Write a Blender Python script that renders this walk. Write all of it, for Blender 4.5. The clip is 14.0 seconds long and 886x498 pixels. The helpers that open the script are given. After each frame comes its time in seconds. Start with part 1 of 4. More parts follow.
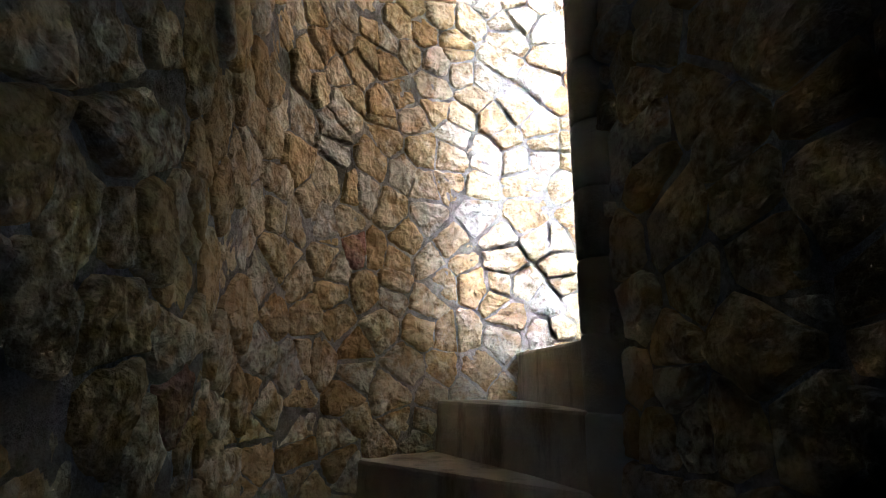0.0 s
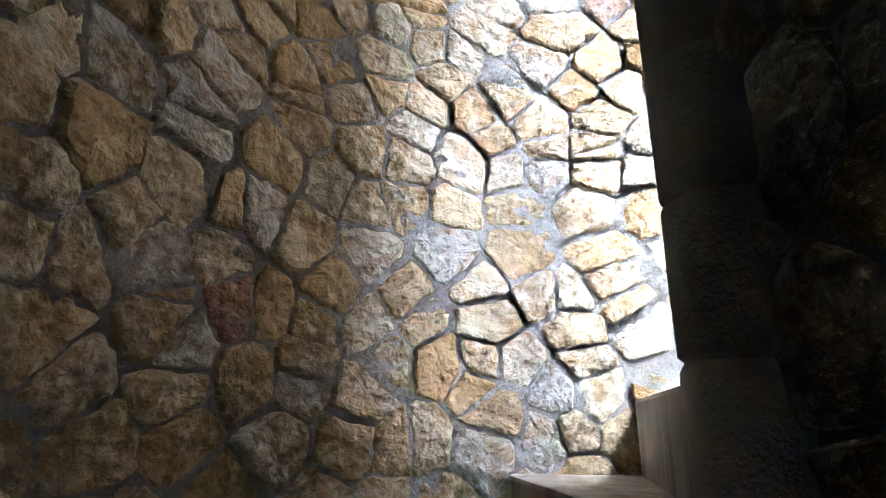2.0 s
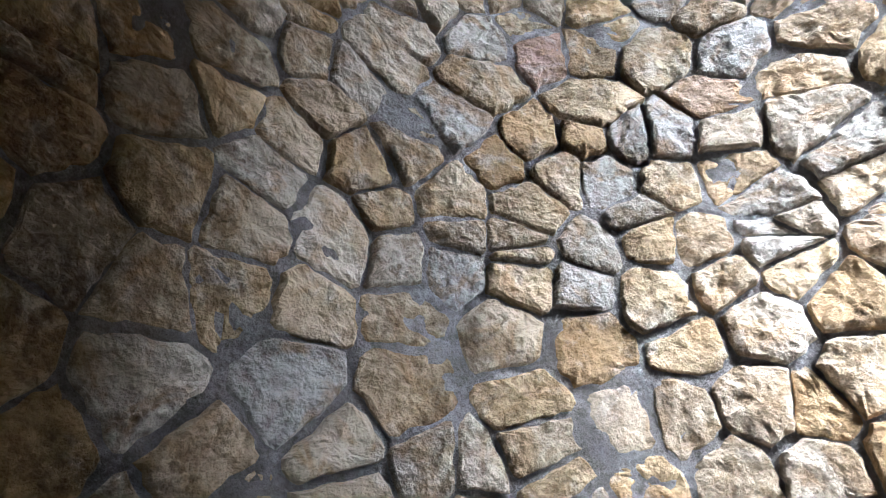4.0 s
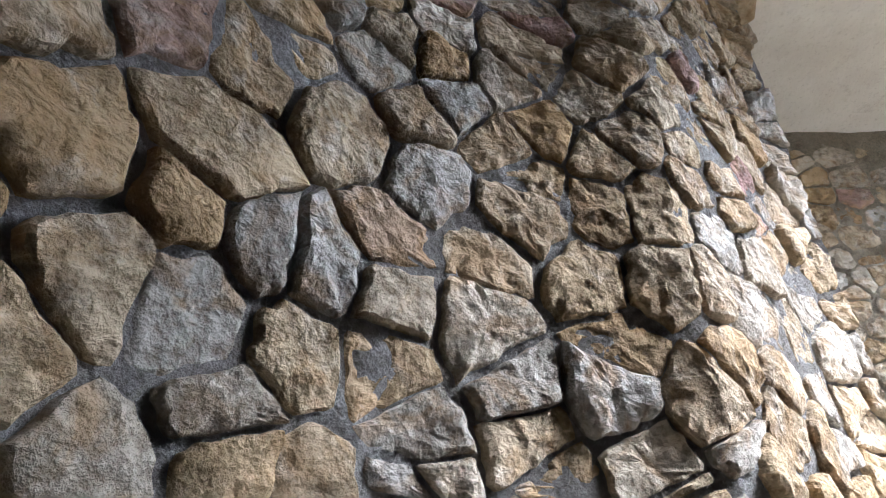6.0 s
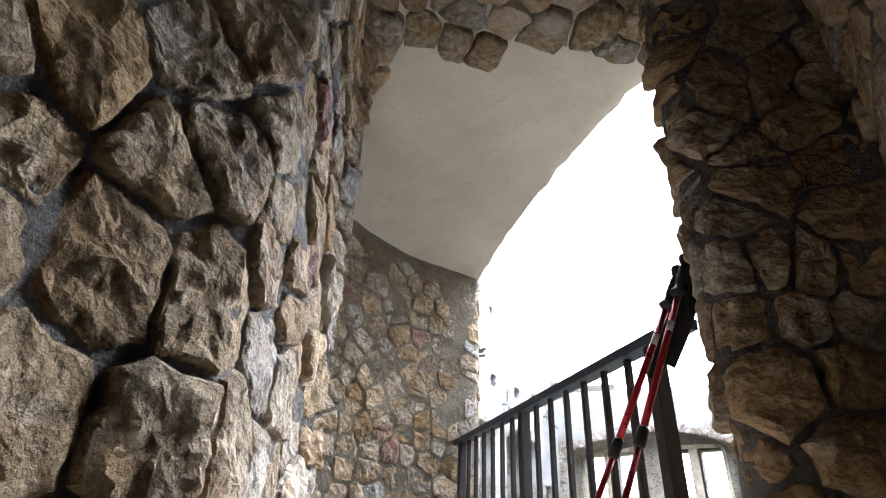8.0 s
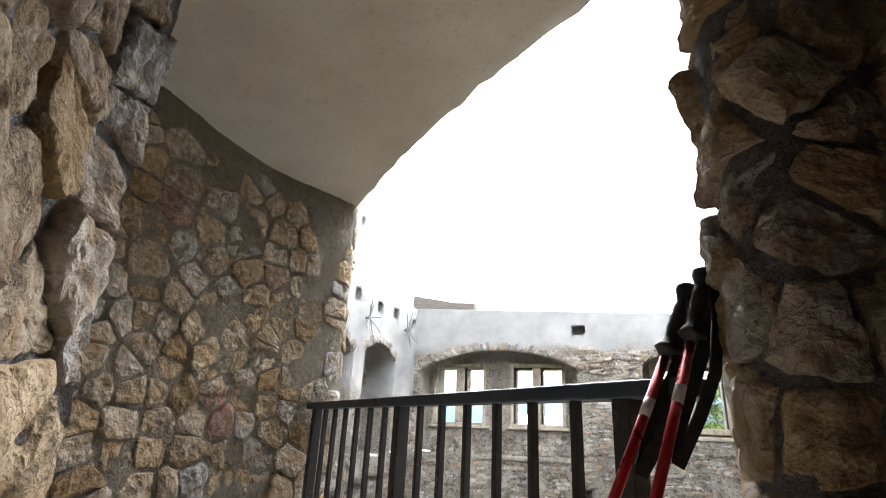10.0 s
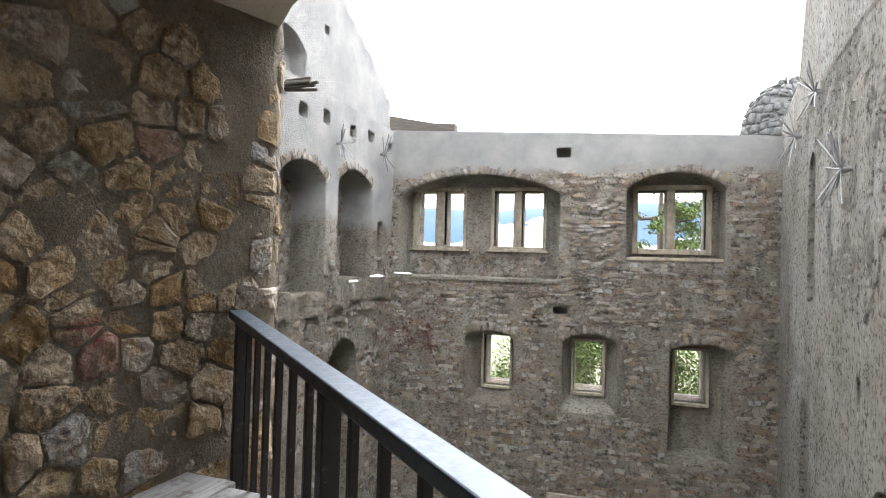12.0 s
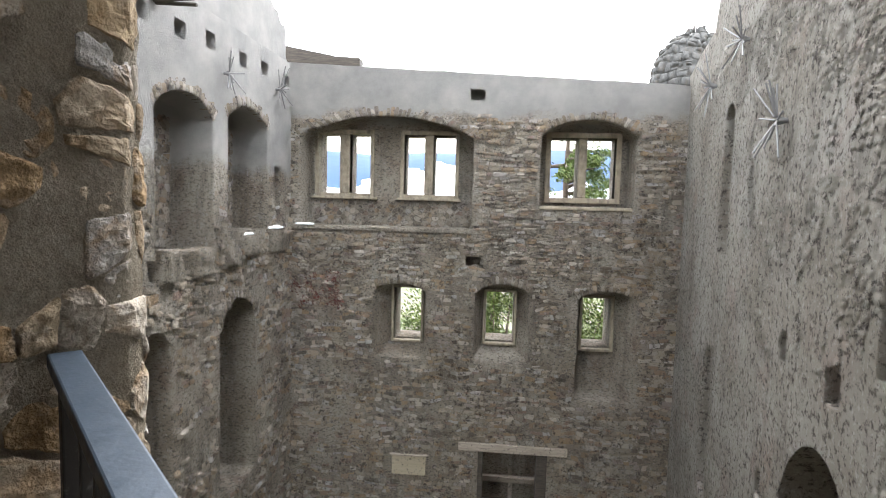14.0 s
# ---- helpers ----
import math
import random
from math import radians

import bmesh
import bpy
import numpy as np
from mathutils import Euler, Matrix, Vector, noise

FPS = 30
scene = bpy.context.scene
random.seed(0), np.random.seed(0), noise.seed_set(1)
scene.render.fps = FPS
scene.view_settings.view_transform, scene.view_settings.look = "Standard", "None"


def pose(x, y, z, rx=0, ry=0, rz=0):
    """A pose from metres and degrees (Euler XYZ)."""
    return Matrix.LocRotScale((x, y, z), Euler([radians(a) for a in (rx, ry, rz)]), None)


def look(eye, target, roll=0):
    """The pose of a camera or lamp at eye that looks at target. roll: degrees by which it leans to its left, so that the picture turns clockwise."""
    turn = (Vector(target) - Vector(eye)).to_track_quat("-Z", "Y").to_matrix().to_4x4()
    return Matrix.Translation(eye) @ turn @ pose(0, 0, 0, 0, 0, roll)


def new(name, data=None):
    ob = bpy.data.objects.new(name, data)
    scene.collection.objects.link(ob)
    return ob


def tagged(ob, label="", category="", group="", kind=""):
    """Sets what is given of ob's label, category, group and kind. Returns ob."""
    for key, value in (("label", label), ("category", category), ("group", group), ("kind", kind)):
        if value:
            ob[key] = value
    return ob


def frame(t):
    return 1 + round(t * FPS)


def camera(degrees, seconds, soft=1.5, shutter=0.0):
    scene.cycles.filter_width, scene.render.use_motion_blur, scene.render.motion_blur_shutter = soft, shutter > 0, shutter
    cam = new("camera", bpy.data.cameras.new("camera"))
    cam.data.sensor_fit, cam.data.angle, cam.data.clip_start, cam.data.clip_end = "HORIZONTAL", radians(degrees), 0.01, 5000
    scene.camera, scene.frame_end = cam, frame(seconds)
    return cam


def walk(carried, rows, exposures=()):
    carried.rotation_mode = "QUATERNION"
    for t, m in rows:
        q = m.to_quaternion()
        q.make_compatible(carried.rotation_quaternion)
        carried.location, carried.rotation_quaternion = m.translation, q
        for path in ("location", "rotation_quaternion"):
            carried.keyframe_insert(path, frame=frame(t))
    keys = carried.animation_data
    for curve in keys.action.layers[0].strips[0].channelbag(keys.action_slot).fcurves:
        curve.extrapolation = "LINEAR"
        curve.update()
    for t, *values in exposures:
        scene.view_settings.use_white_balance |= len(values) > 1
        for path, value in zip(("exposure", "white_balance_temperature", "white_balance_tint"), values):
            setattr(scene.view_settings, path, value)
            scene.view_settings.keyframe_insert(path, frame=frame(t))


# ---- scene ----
import collections

cam = camera(78.4, 14.0, soft=1.0)
PATH = [
    (0, (-0.004, -0.007, 1.516), (0.355, 1.903, 1.988), 0.4),
    (0.5, (0.061, 0.195, 1.54), (0.441, 2.081, 2.084), 0.8),
    (1, (0.093, 0.399, 1.65), (0.491, 2.278, 2.207), 1.1),
    (1.5, (0.129, 0.536, 1.72), (0.538, 2.406, 2.298), 1.0),
    (2, (0.209, 0.803, 1.769), (0.661, 2.654, 2.376), 0.6),
    (4.3, (0.302, 1.448, 2.127), (1.446, 2.826, 3.017), 1.7),
    (4.5, (0.358, 1.509, 2.167), (1.606, 2.783, 3.074), 1.8),
    (5, (0.456, 1.574, 2.328), (1.912, 2.584, 3.257), 2.0),
    (5.5, (0.524, 1.729, 2.436), (2.186, 2.362, 3.35), 2.6),
    (6, (0.662, 1.788, 2.568), (2.403, 1.85, 3.549), 1.3),
    (6.5, (0.823, 1.795, 2.667), (2.517, 1.312, 3.615), 2.4),
    (7, (0.892, 1.763, 2.782), (2.407, 0.882, 3.745), 2.6),
    (7.5, (0.98, 1.771, 2.864), (2.256, 0.581, 3.842), 2.9),
    (8, (1.065, 1.715, 2.957), (2.048, 0.281, 3.946), 2.7),
    (8.5, (1.2, 1.586, 3.067), (1.92, 0.001, 4.052), 2.4),
    (8.7, (1.232, 1.545, 3.106), (1.893, -0.079, 4.068), 2.2),
    (10.8, (1.423, 1.065, 3.546), (2.038, -0.796, 3.943), 1.9),
    (11, (1.433, 1.001, 3.582), (2.039, -0.88, 3.887), 1.7),
    (11.5, (1.486, 0.751, 3.691), (2.066, -1.157, 3.84), 1.6),
    (12, (1.548, 0.577, 3.792), (2.116, -1.34, 3.826), 1.6),
    (12.5, (1.692, 0.395, 3.82), (2.212, -1.535, 3.763), 1.8),
    (13, (1.79, 0.27, 3.843), (2.207, -1.683, 3.731), 1.8),
    (13.5, (1.931, 0.018, 3.867), (2.231, -1.954, 3.728), 1.7),
    (14, (2.006, -0.175, 3.891), (2.202, -2.159, 3.732), 1.6),
]

EXPOSURES = [(0, 9.0, 5700, 8), (1, 8.85, 5500, 8), (2, 8.3, 5300, 8), (4.5, 6.1, 5500, 10), (5.5, 5.45, 5600, 10), (7.5, 4.75, 5800, 10), (8.5, 4.45, 5900, 10), (10.8, 3.56, 6450, 10), (12.0, 3.2, 6450, 10), (14, 3.1, 6500, 10)]
walk(cam, [(t, look(eye, target, roll)) for t, eye, target, roll in PATH], EXPOSURES)

# ---- world and light: an overcast winter day ----
world = bpy.data.worlds.new("world")
scene.world = world
world.use_nodes = True
wt = world.node_tree
sky = wt.nodes.new("ShaderNodeTexSky")
sky.sky_type, sky.sun_disc, sky.sun_elevation, sky.sun_rotation = "NISHITA", False, radians(48), radians(170)
bg = wt.nodes["Background"]
bg.inputs["Strength"].default_value = 0.12
clouds = wt.nodes.new("ShaderNodeMix")
clouds.data_type = "RGBA"
clouds.inputs["Factor"].default_value = 0.8
clouds.inputs["B"].default_value = (7.6, 7.9, 8.3, 1)
wt.links.new(sky.outputs["Color"], clouds.inputs["A"])
wt.links.new(clouds.outputs["Result"], bg.inputs["Color"])
sun = new("sun", bpy.data.lights.new("sun", "SUN"))
sun.data.energy, sun.data.angle, sun.data.color = 0.7, radians(30), (1.0, 0.97, 0.92)
sun.matrix_world = look((0, 0, 0), (0.12, 0.66, -0.74))


# ---- materials ----
class Nodes:
    """A small helper round a material's node tree."""

    def __init__(self, name, rough=0.9, metal=0.0):
        self.mat = bpy.data.materials.new(name)
        self.mat.use_nodes = True
        self.t = self.mat.node_tree
        self.b = self.t.nodes["Principled BSDF"]
        self.b.inputs["Roughness"].default_value = rough
        self.b.inputs["Metallic"].default_value = metal
        self.b.inputs["Specular IOR Level"].default_value = 0.25
        self.co = self.t.nodes.new("ShaderNodeNewGeometry").outputs["Position"]

    def link(self, a, b):
        self.t.links.new(a, b)

    def local(self):
        self.co = self.t.nodes.new("ShaderNodeTexCoord").outputs["Object"]
        return self

    def stretch(self, v):
        n = self.t.nodes.new("ShaderNodeMapping")
        n.inputs["Scale"].default_value = v
        self.link(self.co, n.inputs["Vector"])
        return n.outputs["Vector"]

    def noise(self, scale, detail=6, rough=0.6, co=None, distort=0.0):
        n = self.t.nodes.new("ShaderNodeTexNoise")
        n.inputs["Scale"].default_value, n.inputs["Detail"].default_value = scale, detail
        n.inputs["Roughness"].default_value, n.inputs["Distortion"].default_value = rough, distort
        self.link(co or self.co, n.inputs["Vector"])
        return n.outputs["Fac"]

    def cells(self, scale, co=None, feature="F1", out="Distance"):
        n = self.t.nodes.new("ShaderNodeTexVoronoi")
        n.inputs["Scale"].default_value, n.feature = scale, feature
        self.link(co or self.co, n.inputs["Vector"])
        return n.outputs[out]

    def ramp(self, fac, stops, step="LINEAR"):
        n = self.t.nodes.new("ShaderNodeValToRGB")
        n.color_ramp.interpolation = step
        el = n.color_ramp.elements
        while len(el) < len(stops):
            el.new(0.5)
        for e, (p, c) in zip(el, stops):
            e.position, e.color = p, (*(c if isinstance(c, tuple) else (c, c, c)), 1)
        self.link(fac, n.inputs["Fac"])
        return n.outputs["Color"]

    def mix(self, fac, a, b, mode="MIX"):
        n = self.t.nodes.new("ShaderNodeMix")
        n.data_type, n.blend_type = "RGBA", mode
        for v, s in ((fac, n.inputs["Factor"]), (a, n.inputs["A"]), (b, n.inputs["B"])):
            if isinstance(v, (int, float)):
                s.default_value = v
            elif isinstance(v, tuple):
                s.default_value = (*v, 1)
            else:
                self.link(v, s)
        return n.outputs["Result"]

    def math(self, op, a, b=0.0):
        n = self.t.nodes.new("ShaderNodeMath")
        n.operation = op
        for v, s in ((a, n.inputs[0]), (b, n.inputs[1])):
            if isinstance(v, (int, float)):
                s.default_value = v
            else:
                self.link(v, s)
        return n.outputs["Value"]

    def random_object(self):
        return self.t.nodes.new("ShaderNodeObjectInfo").outputs["Random"]

    def random_island(self):
        return self.t.nodes.new("ShaderNodeNewGeometry").outputs["Random Per Island"]

    def spot(self, at, radius):
        """A ragged stain round a place on the wall."""
        n = self.t.nodes.new("ShaderNodeVectorMath")
        n.operation = "DISTANCE"
        n.inputs[1].default_value = at
        self.link(self.co, n.inputs[0])
        d = self.math("ADD", self.math("DIVIDE", n.outputs["Value"], radius), self.math("MULTIPLY", self.noise(22, 4, 0.7), 1.6))
        return self.ramp(self.math("MULTIPLY", d, 0.5), [(0.68, 0.75), (0.84, 0.0)])

    def height_z(self):
        n = self.t.nodes.new("ShaderNodeSeparateXYZ")
        self.link(self.co, n.inputs["Vector"])
        return n.outputs["Z"]

    def done(self, color, bumps=()):
        self.link(color, self.b.inputs["Base Color"]) if not isinstance(color, tuple) else setattr(self.b.inputs["Base Color"], "default_value", (*color, 1))
        last = None
        for h, dist, strength in bumps:
            n = self.t.nodes.new("ShaderNodeBump")
            n.inputs["Distance"].default_value, n.inputs["Strength"].default_value = dist, strength
            self.link(h, n.inputs["Height"])
            if last:
                self.link(last, n.inputs["Normal"])
            last = n.outputs["Normal"]
        if last:
            self.link(last, self.b.inputs["Normal"])
        return self.mat


def stone_material(name, tints, island, dirt=0.5, scale=1.0):
    m = Nodes(name, 0.92)
    pick = m.random_island() if island else m.random_object()
    base = m.ramp(pick, tints)
    rust = m.noise(7.5 * scale, 5, 0.62, distort=1.2)
    base = m.mix(m.ramp(rust, [(0.48, 0.0), (0.62, 0.8)]), base, m.mix(0.75, base, (0.31, 0.19, 0.085)))
    pale = m.noise(10 * scale, 6, 0.65, distort=0.4)
    base = m.mix(m.ramp(pale, [(0.54, 0.0), (0.68, 0.45)]), base, (0.54, 0.50, 0.45))
    patch = m.ramp(m.noise(5 * scale, 3, 0.5), [(0.40, 0.0), (0.54, 1.0)])
    pits = m.noise(38 * scale, 5, 0.65)
    hollow = m.mix(patch, (1, 1, 1), m.ramp(pits, [(0.36, 0.0), (0.56, 1.0)]))
    base = m.mix(m.math("MULTIPLY", m.math("SUBTRACT", 1.0, hollow), min(1.0, dirt * 1.5)), base, m.mix(0.7, base, (0.09, 0.055, 0.025)))
    base = m.mix(m.ramp(m.noise(150 * scale, 3, 0.6), [(0.30, 0.22), (0.5, 0.0)]), base, (0.12, 0.09, 0.06))
    base = m.mix(m.spot((3.1, -0.72, 3.53), 0.09), base, (0.26, 0.035, 0.04))
    bedding = m.noise(15 * scale, 5, 0.6, m.stretch((1, 1, 1.5)), 0.3)
    return m.done(base, [(m.noise(10 * scale, 4, 0.5), 0.10, 0.6), (bedding, 0.05, 0.5), (hollow, 0.014, 0.8), (m.noise(85 * scale, 6, 0.68), 0.012, 0.75)])


OCHRES = [(0.0, (0.38, 0.27, 0.15)), (0.2, (0.46, 0.36, 0.24)), (0.4, (0.42, 0.35, 0.265)), (0.58, (0.33, 0.22, 0.11)), (0.72, (0.49, 0.425, 0.34)), (0.86, (0.36, 0.345, 0.325)), (0.984, (0.41, 0.31, 0.19)), (0.989, (0.33, 0.22, 0.18)), (1.0, (0.30, 0.17, 0.15))]
GREYS = [(0.0, (0.18, 0.15, 0.125)), (0.22, (0.52, 0.45, 0.36)), (0.42, (0.30, 0.25, 0.19)), (0.6, (0.68, 0.62, 0.54)), (0.78, (0.45, 0.33, 0.21)), (0.9, (0.36, 0.26, 0.21)), (1.0, (0.62, 0.60, 0.57))]
STONE = stone_material("rubble_limestone", OCHRES, False)
STONE_FAR = stone_material("rubble_limestone_joined", OCHRES, True)


def yard_stone_material():
    m = Nodes("weathered_grey_limestone", 0.93)
    c = m.ramp(m.random_island(), GREYS)
    c = m.mix(m.ramp(m.noise(0.75, 5, 0.6), [(0.50, 0.0), (0.66, 0.65)]), c, m.mix(0.6, c, (0.36, 0.25, 0.13)))
    c = m.mix(m.ramp(m.noise(1.5, 6, 0.66, m.stretch((1.3, 1.3, 0.5))), [(0.36, 0.6), (0.5, 0.0)]), c, m.mix(0.75, c, (0.13, 0.115, 0.10)))
    c = m.mix(m.ramp(m.noise(2.6, 6, 0.7), [(0.57, 0.0), (0.68, 0.6)]), c, (0.50, 0.48, 0.45))
    c = m.mix(m.ramp(m.noise(9, 6, 0.72), [(0.38, 0.9), (0.49, 0.0)]), c, (0.085, 0.07, 0.06))
    c = m.mix(m.ramp(m.noise(17, 5, 0.7), [(0.55, 0.0), (0.66, 0.5)]), c, (0.57, 0.54, 0.50))
    return m.done(c, [(m.noise(9, 7, 0.72, m.stretch((1, 1, 1.6))), 0.3, 1.0), (m.noise(32, 6, 0.72), 0.07, 1.0)])


STONE_YARD = yard_stone_material()


def mortar_material(name, a, b, stain):
    m = Nodes(name, 0.95)
    c = m.mix(m.ramp(m.noise(4, 6, 0.65), [(0.35, 0.0), (0.65, 1.0)]), a, b)
    c = m.mix(m.ramp(m.noise(14, 6, 0.7), [(0.30, 0.75), (0.5, 0.0)]), c, stain)
    c = m.mix(m.ramp(m.noise(70, 4, 0.7), [(0.35, 0.35), (0.55, 0.0)]), c, (0.12, 0.10, 0.08))
    return m.done(c, [(m.noise(13, 6, 0.65), 0.22, 1.0), (m.noise(42, 6, 0.7), 0.06, 1.0), (m.noise(140, 5, 0.7), 0.012, 0.9)])


MORTAR = mortar_material("lime_mortar", (0.32, 0.31, 0.305), (0.22, 0.205, 0.19), (0.12, 0.10, 0.085))
MORTAR_WARM = mortar_material("rough_ochre_mortar", (0.41, 0.355, 0.275), (0.33, 0.275, 0.20), (0.19, 0.15, 0.11))


def yard_material(name, level):
    m = Nodes(name, 0.95)
    big = m.noise(0.55, 6, 0.62)
    c = m.mix(m.ramp(big, [(0.36, 0.0), (0.64, 1.0)]), (0.34, 0.285, 0.22), (0.47, 0.42, 0.345))
    c = m.mix(m.ramp(m.noise(1.9, 7, 0.7), [(0.52, 0.0), (0.68, 0.8)]), c, (0.24, 0.17, 0.13))
    streak = m.noise(1.6, 6, 0.65, m.stretch((1.5, 1.5, 0.28)))
    c = m.mix(m.ramp(streak, [(0.30, 0.75), (0.5, 0.0)]), c, (0.11, 0.10, 0.085))
    c = m.mix(m.ramp(m.noise(2.3, 6, 0.7), [(0.58, 0.0), (0.72, 0.7)]), c, (0.52, 0.50, 0.47))
    c = m.mix(m.ramp(m.noise(14, 7, 0.75, m.stretch((1, 1, 1.7))), [(0.38, 0.85), (0.50, 0.0)]), c, (0.075, 0.065, 0.055))
    c = m.mix(m.ramp(m.noise(19, 6, 0.7), [(0.55, 0.0), (0.66, 0.55)]), c, (0.58, 0.55, 0.51))
    wander = m.math("ADD", m.height_z(), m.math("MULTIPLY", m.noise(0.9, 6, 0.7), 1.3))
    band = m.ramp(m.math("MULTIPLY", m.math("SUBTRACT", wander, level), 2.0), [(0.0, 0.0), (0.5, 1.0)])
    render = m.mix(m.ramp(m.noise(1.1, 6, 0.65), [(0.35, 0.0), (0.65, 1.0)]), (0.50, 0.475, 0.44), (0.35, 0.335, 0.315))
    c = m.mix(band, c, render)
    return m.done(c, [(m.noise(7, 9, 0.75, m.stretch((1, 1, 1.8))), 0.45, 1.0), (m.noise(30, 7, 0.75), 0.09, 1.0)])


YARD = yard_material("weathered_render_and_rubble", 6.55)
YARD_EAST = yard_material("pale_render_over_rubble", 5.1)


def roughcast_material():
    m = Nodes("pebbly_roughcast", 0.95)
    c = m.mix(m.ramp(m.noise(0.8, 6, 0.65), [(0.36, 0.0), (0.64, 1.0)]), (0.31, 0.275, 0.225), (0.43, 0.40, 0.35))
    streak = m.noise(1.8, 6, 0.65, m.stretch((1.5, 1.5, 0.3)))
    c = m.mix(m.ramp(streak, [(0.3, 0.6), (0.48, 0.0)]), c, (0.17, 0.15, 0.125))
    c = m.mix(m.ramp(m.noise(1.3, 5, 0.6), [(0.56, 0.0), (0.7, 0.5)]), c, (0.33, 0.23, 0.19))
    c = m.mix(m.ramp(m.noise(13, 7, 0.75), [(0.40, 0.95), (0.49, 0.0)]), c, (0.085, 0.07, 0.06))
    c = m.mix(m.ramp(m.noise(16, 6, 0.75), [(0.54, 0.0), (0.66, 0.6)]), c, (0.60, 0.57, 0.52))
    return m.done(c, [(m.noise(8, 9, 0.78), 0.36, 1.0), (m.noise(30, 6, 0.75), 0.09, 1.0)])


ROUGHCAST = roughcast_material()


def plaster_material():
    m = Nodes("smoothed_lime_plaster", 0.9)
    c = m.mix(m.ramp(m.noise(2.2, 6, 0.6), [(0.35, 0.0), (0.65, 1.0)]), (0.54, 0.49, 0.42), (0.64, 0.60, 0.53))
    c = m.mix(m.ramp(m.noise(7, 6, 0.7), [(0.60, 0.0), (0.75, 0.6)]), c, (0.36, 0.30, 0.23))
    c = m.mix(m.ramp(m.noise(60, 4, 0.7), [(0.30, 0.35), (0.45, 0.0)]), c, (0.30, 0.26, 0.2))
    return m.done(c, [(m.noise(5, 6, 0.6), 0.02, 0.8), (m.noise(90, 6, 0.7), 0.003, 0.7)])


PLASTER = plaster_material()


def concrete_material(name, a, b):
    m = Nodes(name, 0.85)
    c = m.mix(m.ramp(m.noise(6, 6, 0.65), [(0.35, 0.0), (0.65, 1.0)]), a, b)
    c = m.mix(m.ramp(m.noise(3.2, 6, 0.7, m.stretch((2, 2, 0.6))), [(0.34, 0.75), (0.5, 0.0)]), c, (0.10, 0.085, 0.07))
    return m.done(c, [(m.noise(18, 6, 0.65), 0.01, 0.8), (m.noise(130, 4, 0.6), 0.003, 0.6)])


STEP = concrete_material("worn_cast_stone", (0.33, 0.29, 0.24), (0.44, 0.40, 0.34))
NEWEL = concrete_material("grey_cast_stone", (0.30, 0.28, 0.26), (0.42, 0.40, 0.37))
FRAME_STONE = concrete_material("sandstone_window_frame", (0.21, 0.175, 0.125), (0.31, 0.265, 0.20))


def wood_material(name, a, b, along=(30, 30, 2)):
    m = Nodes(name, 0.75).local()
    g = m.noise(1.0, 6, 0.7, m.stretch(along), 0.4)
    c = m.mix(m.ramp(g, [(0.32, 0.0), (0.66, 1.0)]), a, b)
    c = m.mix(m.ramp(m.noise(14, 5, 0.7), [(0.56, 0.0), (0.66, 0.8)]), c, (0.05, 0.04, 0.035))
    return m.done(c, [(g, 0.006, 0.8)])


BENCH_WOOD = wood_material("weathered_grey_board", (0.08, 0.08, 0.08), (0.20, 0.20, 0.20), (2.5, 40, 40))
DARK_WOOD = wood_material("dark_old_timber", (0.035, 0.03, 0.026), (0.09, 0.075, 0.06), (3, 30, 30))
PALE_WOOD = wood_material("bleached_timber", (0.22, 0.18, 0.14), (0.36, 0.31, 0.26), (2, 30, 30))
BOARD = wood_material("plain_tan_board", (0.30, 0.25, 0.18), (0.36, 0.31, 0.23), (2, 20, 20))


def paint_material(name, color, rough, metal=0.0, wear=0.3, chips=(0.3, 0.3, 0.3)):
    m = Nodes(name, rough, metal)
    m.b.inputs["Specular IOR Level"].default_value = 0.5
    c = m.mix(m.ramp(m.noise(30, 6, 0.7), [(0.60, 0.0), (0.72, wear)]), color, chips)
    r = m.ramp(m.noise(45, 5, 0.6), [(0.3, rough * 0.8), (0.7, min(1.0, rough * 1.3))])
    m.link(r, m.b.inputs["Roughness"])
    return m.done(c, [(m.noise(120, 4, 0.6), 0.001, 0.4)])


RAIL_PAINT = paint_material("blue_black_rail_paint", (0.035, 0.05, 0.07), 0.36, 0.3, 0.35, (0.12, 0.13, 0.14))
BAR_PAINT = paint_material("dark_iron_paint", (0.022, 0.020, 0.019), 0.5, 0.2)
POLE_RED = paint_material("red_anodised_aluminium", (0.36, 0.018, 0.028), 0.3, 0.55, 0.15, (0.5, 0.2, 0.2))
RUBBER = paint_material("black_grip_rubber", (0.012, 0.012, 0.014), 0.6, 0.0, 0.15, (0.04, 0.04, 0.045))
STRAP = paint_material("black_woven_strap", (0.010, 0.010, 0.011), 0.85, 0.0, 0.1, (0.03, 0.03, 0.03))
WHITE_MARK = paint_material("pale_sticker", (0.6, 0.55, 0.55), 0.5, 0.0, 0.2, (0.4, 0.2, 0.2))
STEEL = paint_material("galvanised_rod", (0.2, 0.195, 0.19), 0.5, 0.5, 0.5, (0.2, 0.15, 0.11))
SNOW = paint_material("snow", (0.85, 0.87, 0.9), 0.7, 0.0, 0.1, (0.8, 0.8, 0.82))


def leaf_material(name, a, b):
    m = Nodes(name, 0.7)
    return m.done(m.mix(m.random_island(), a, b))


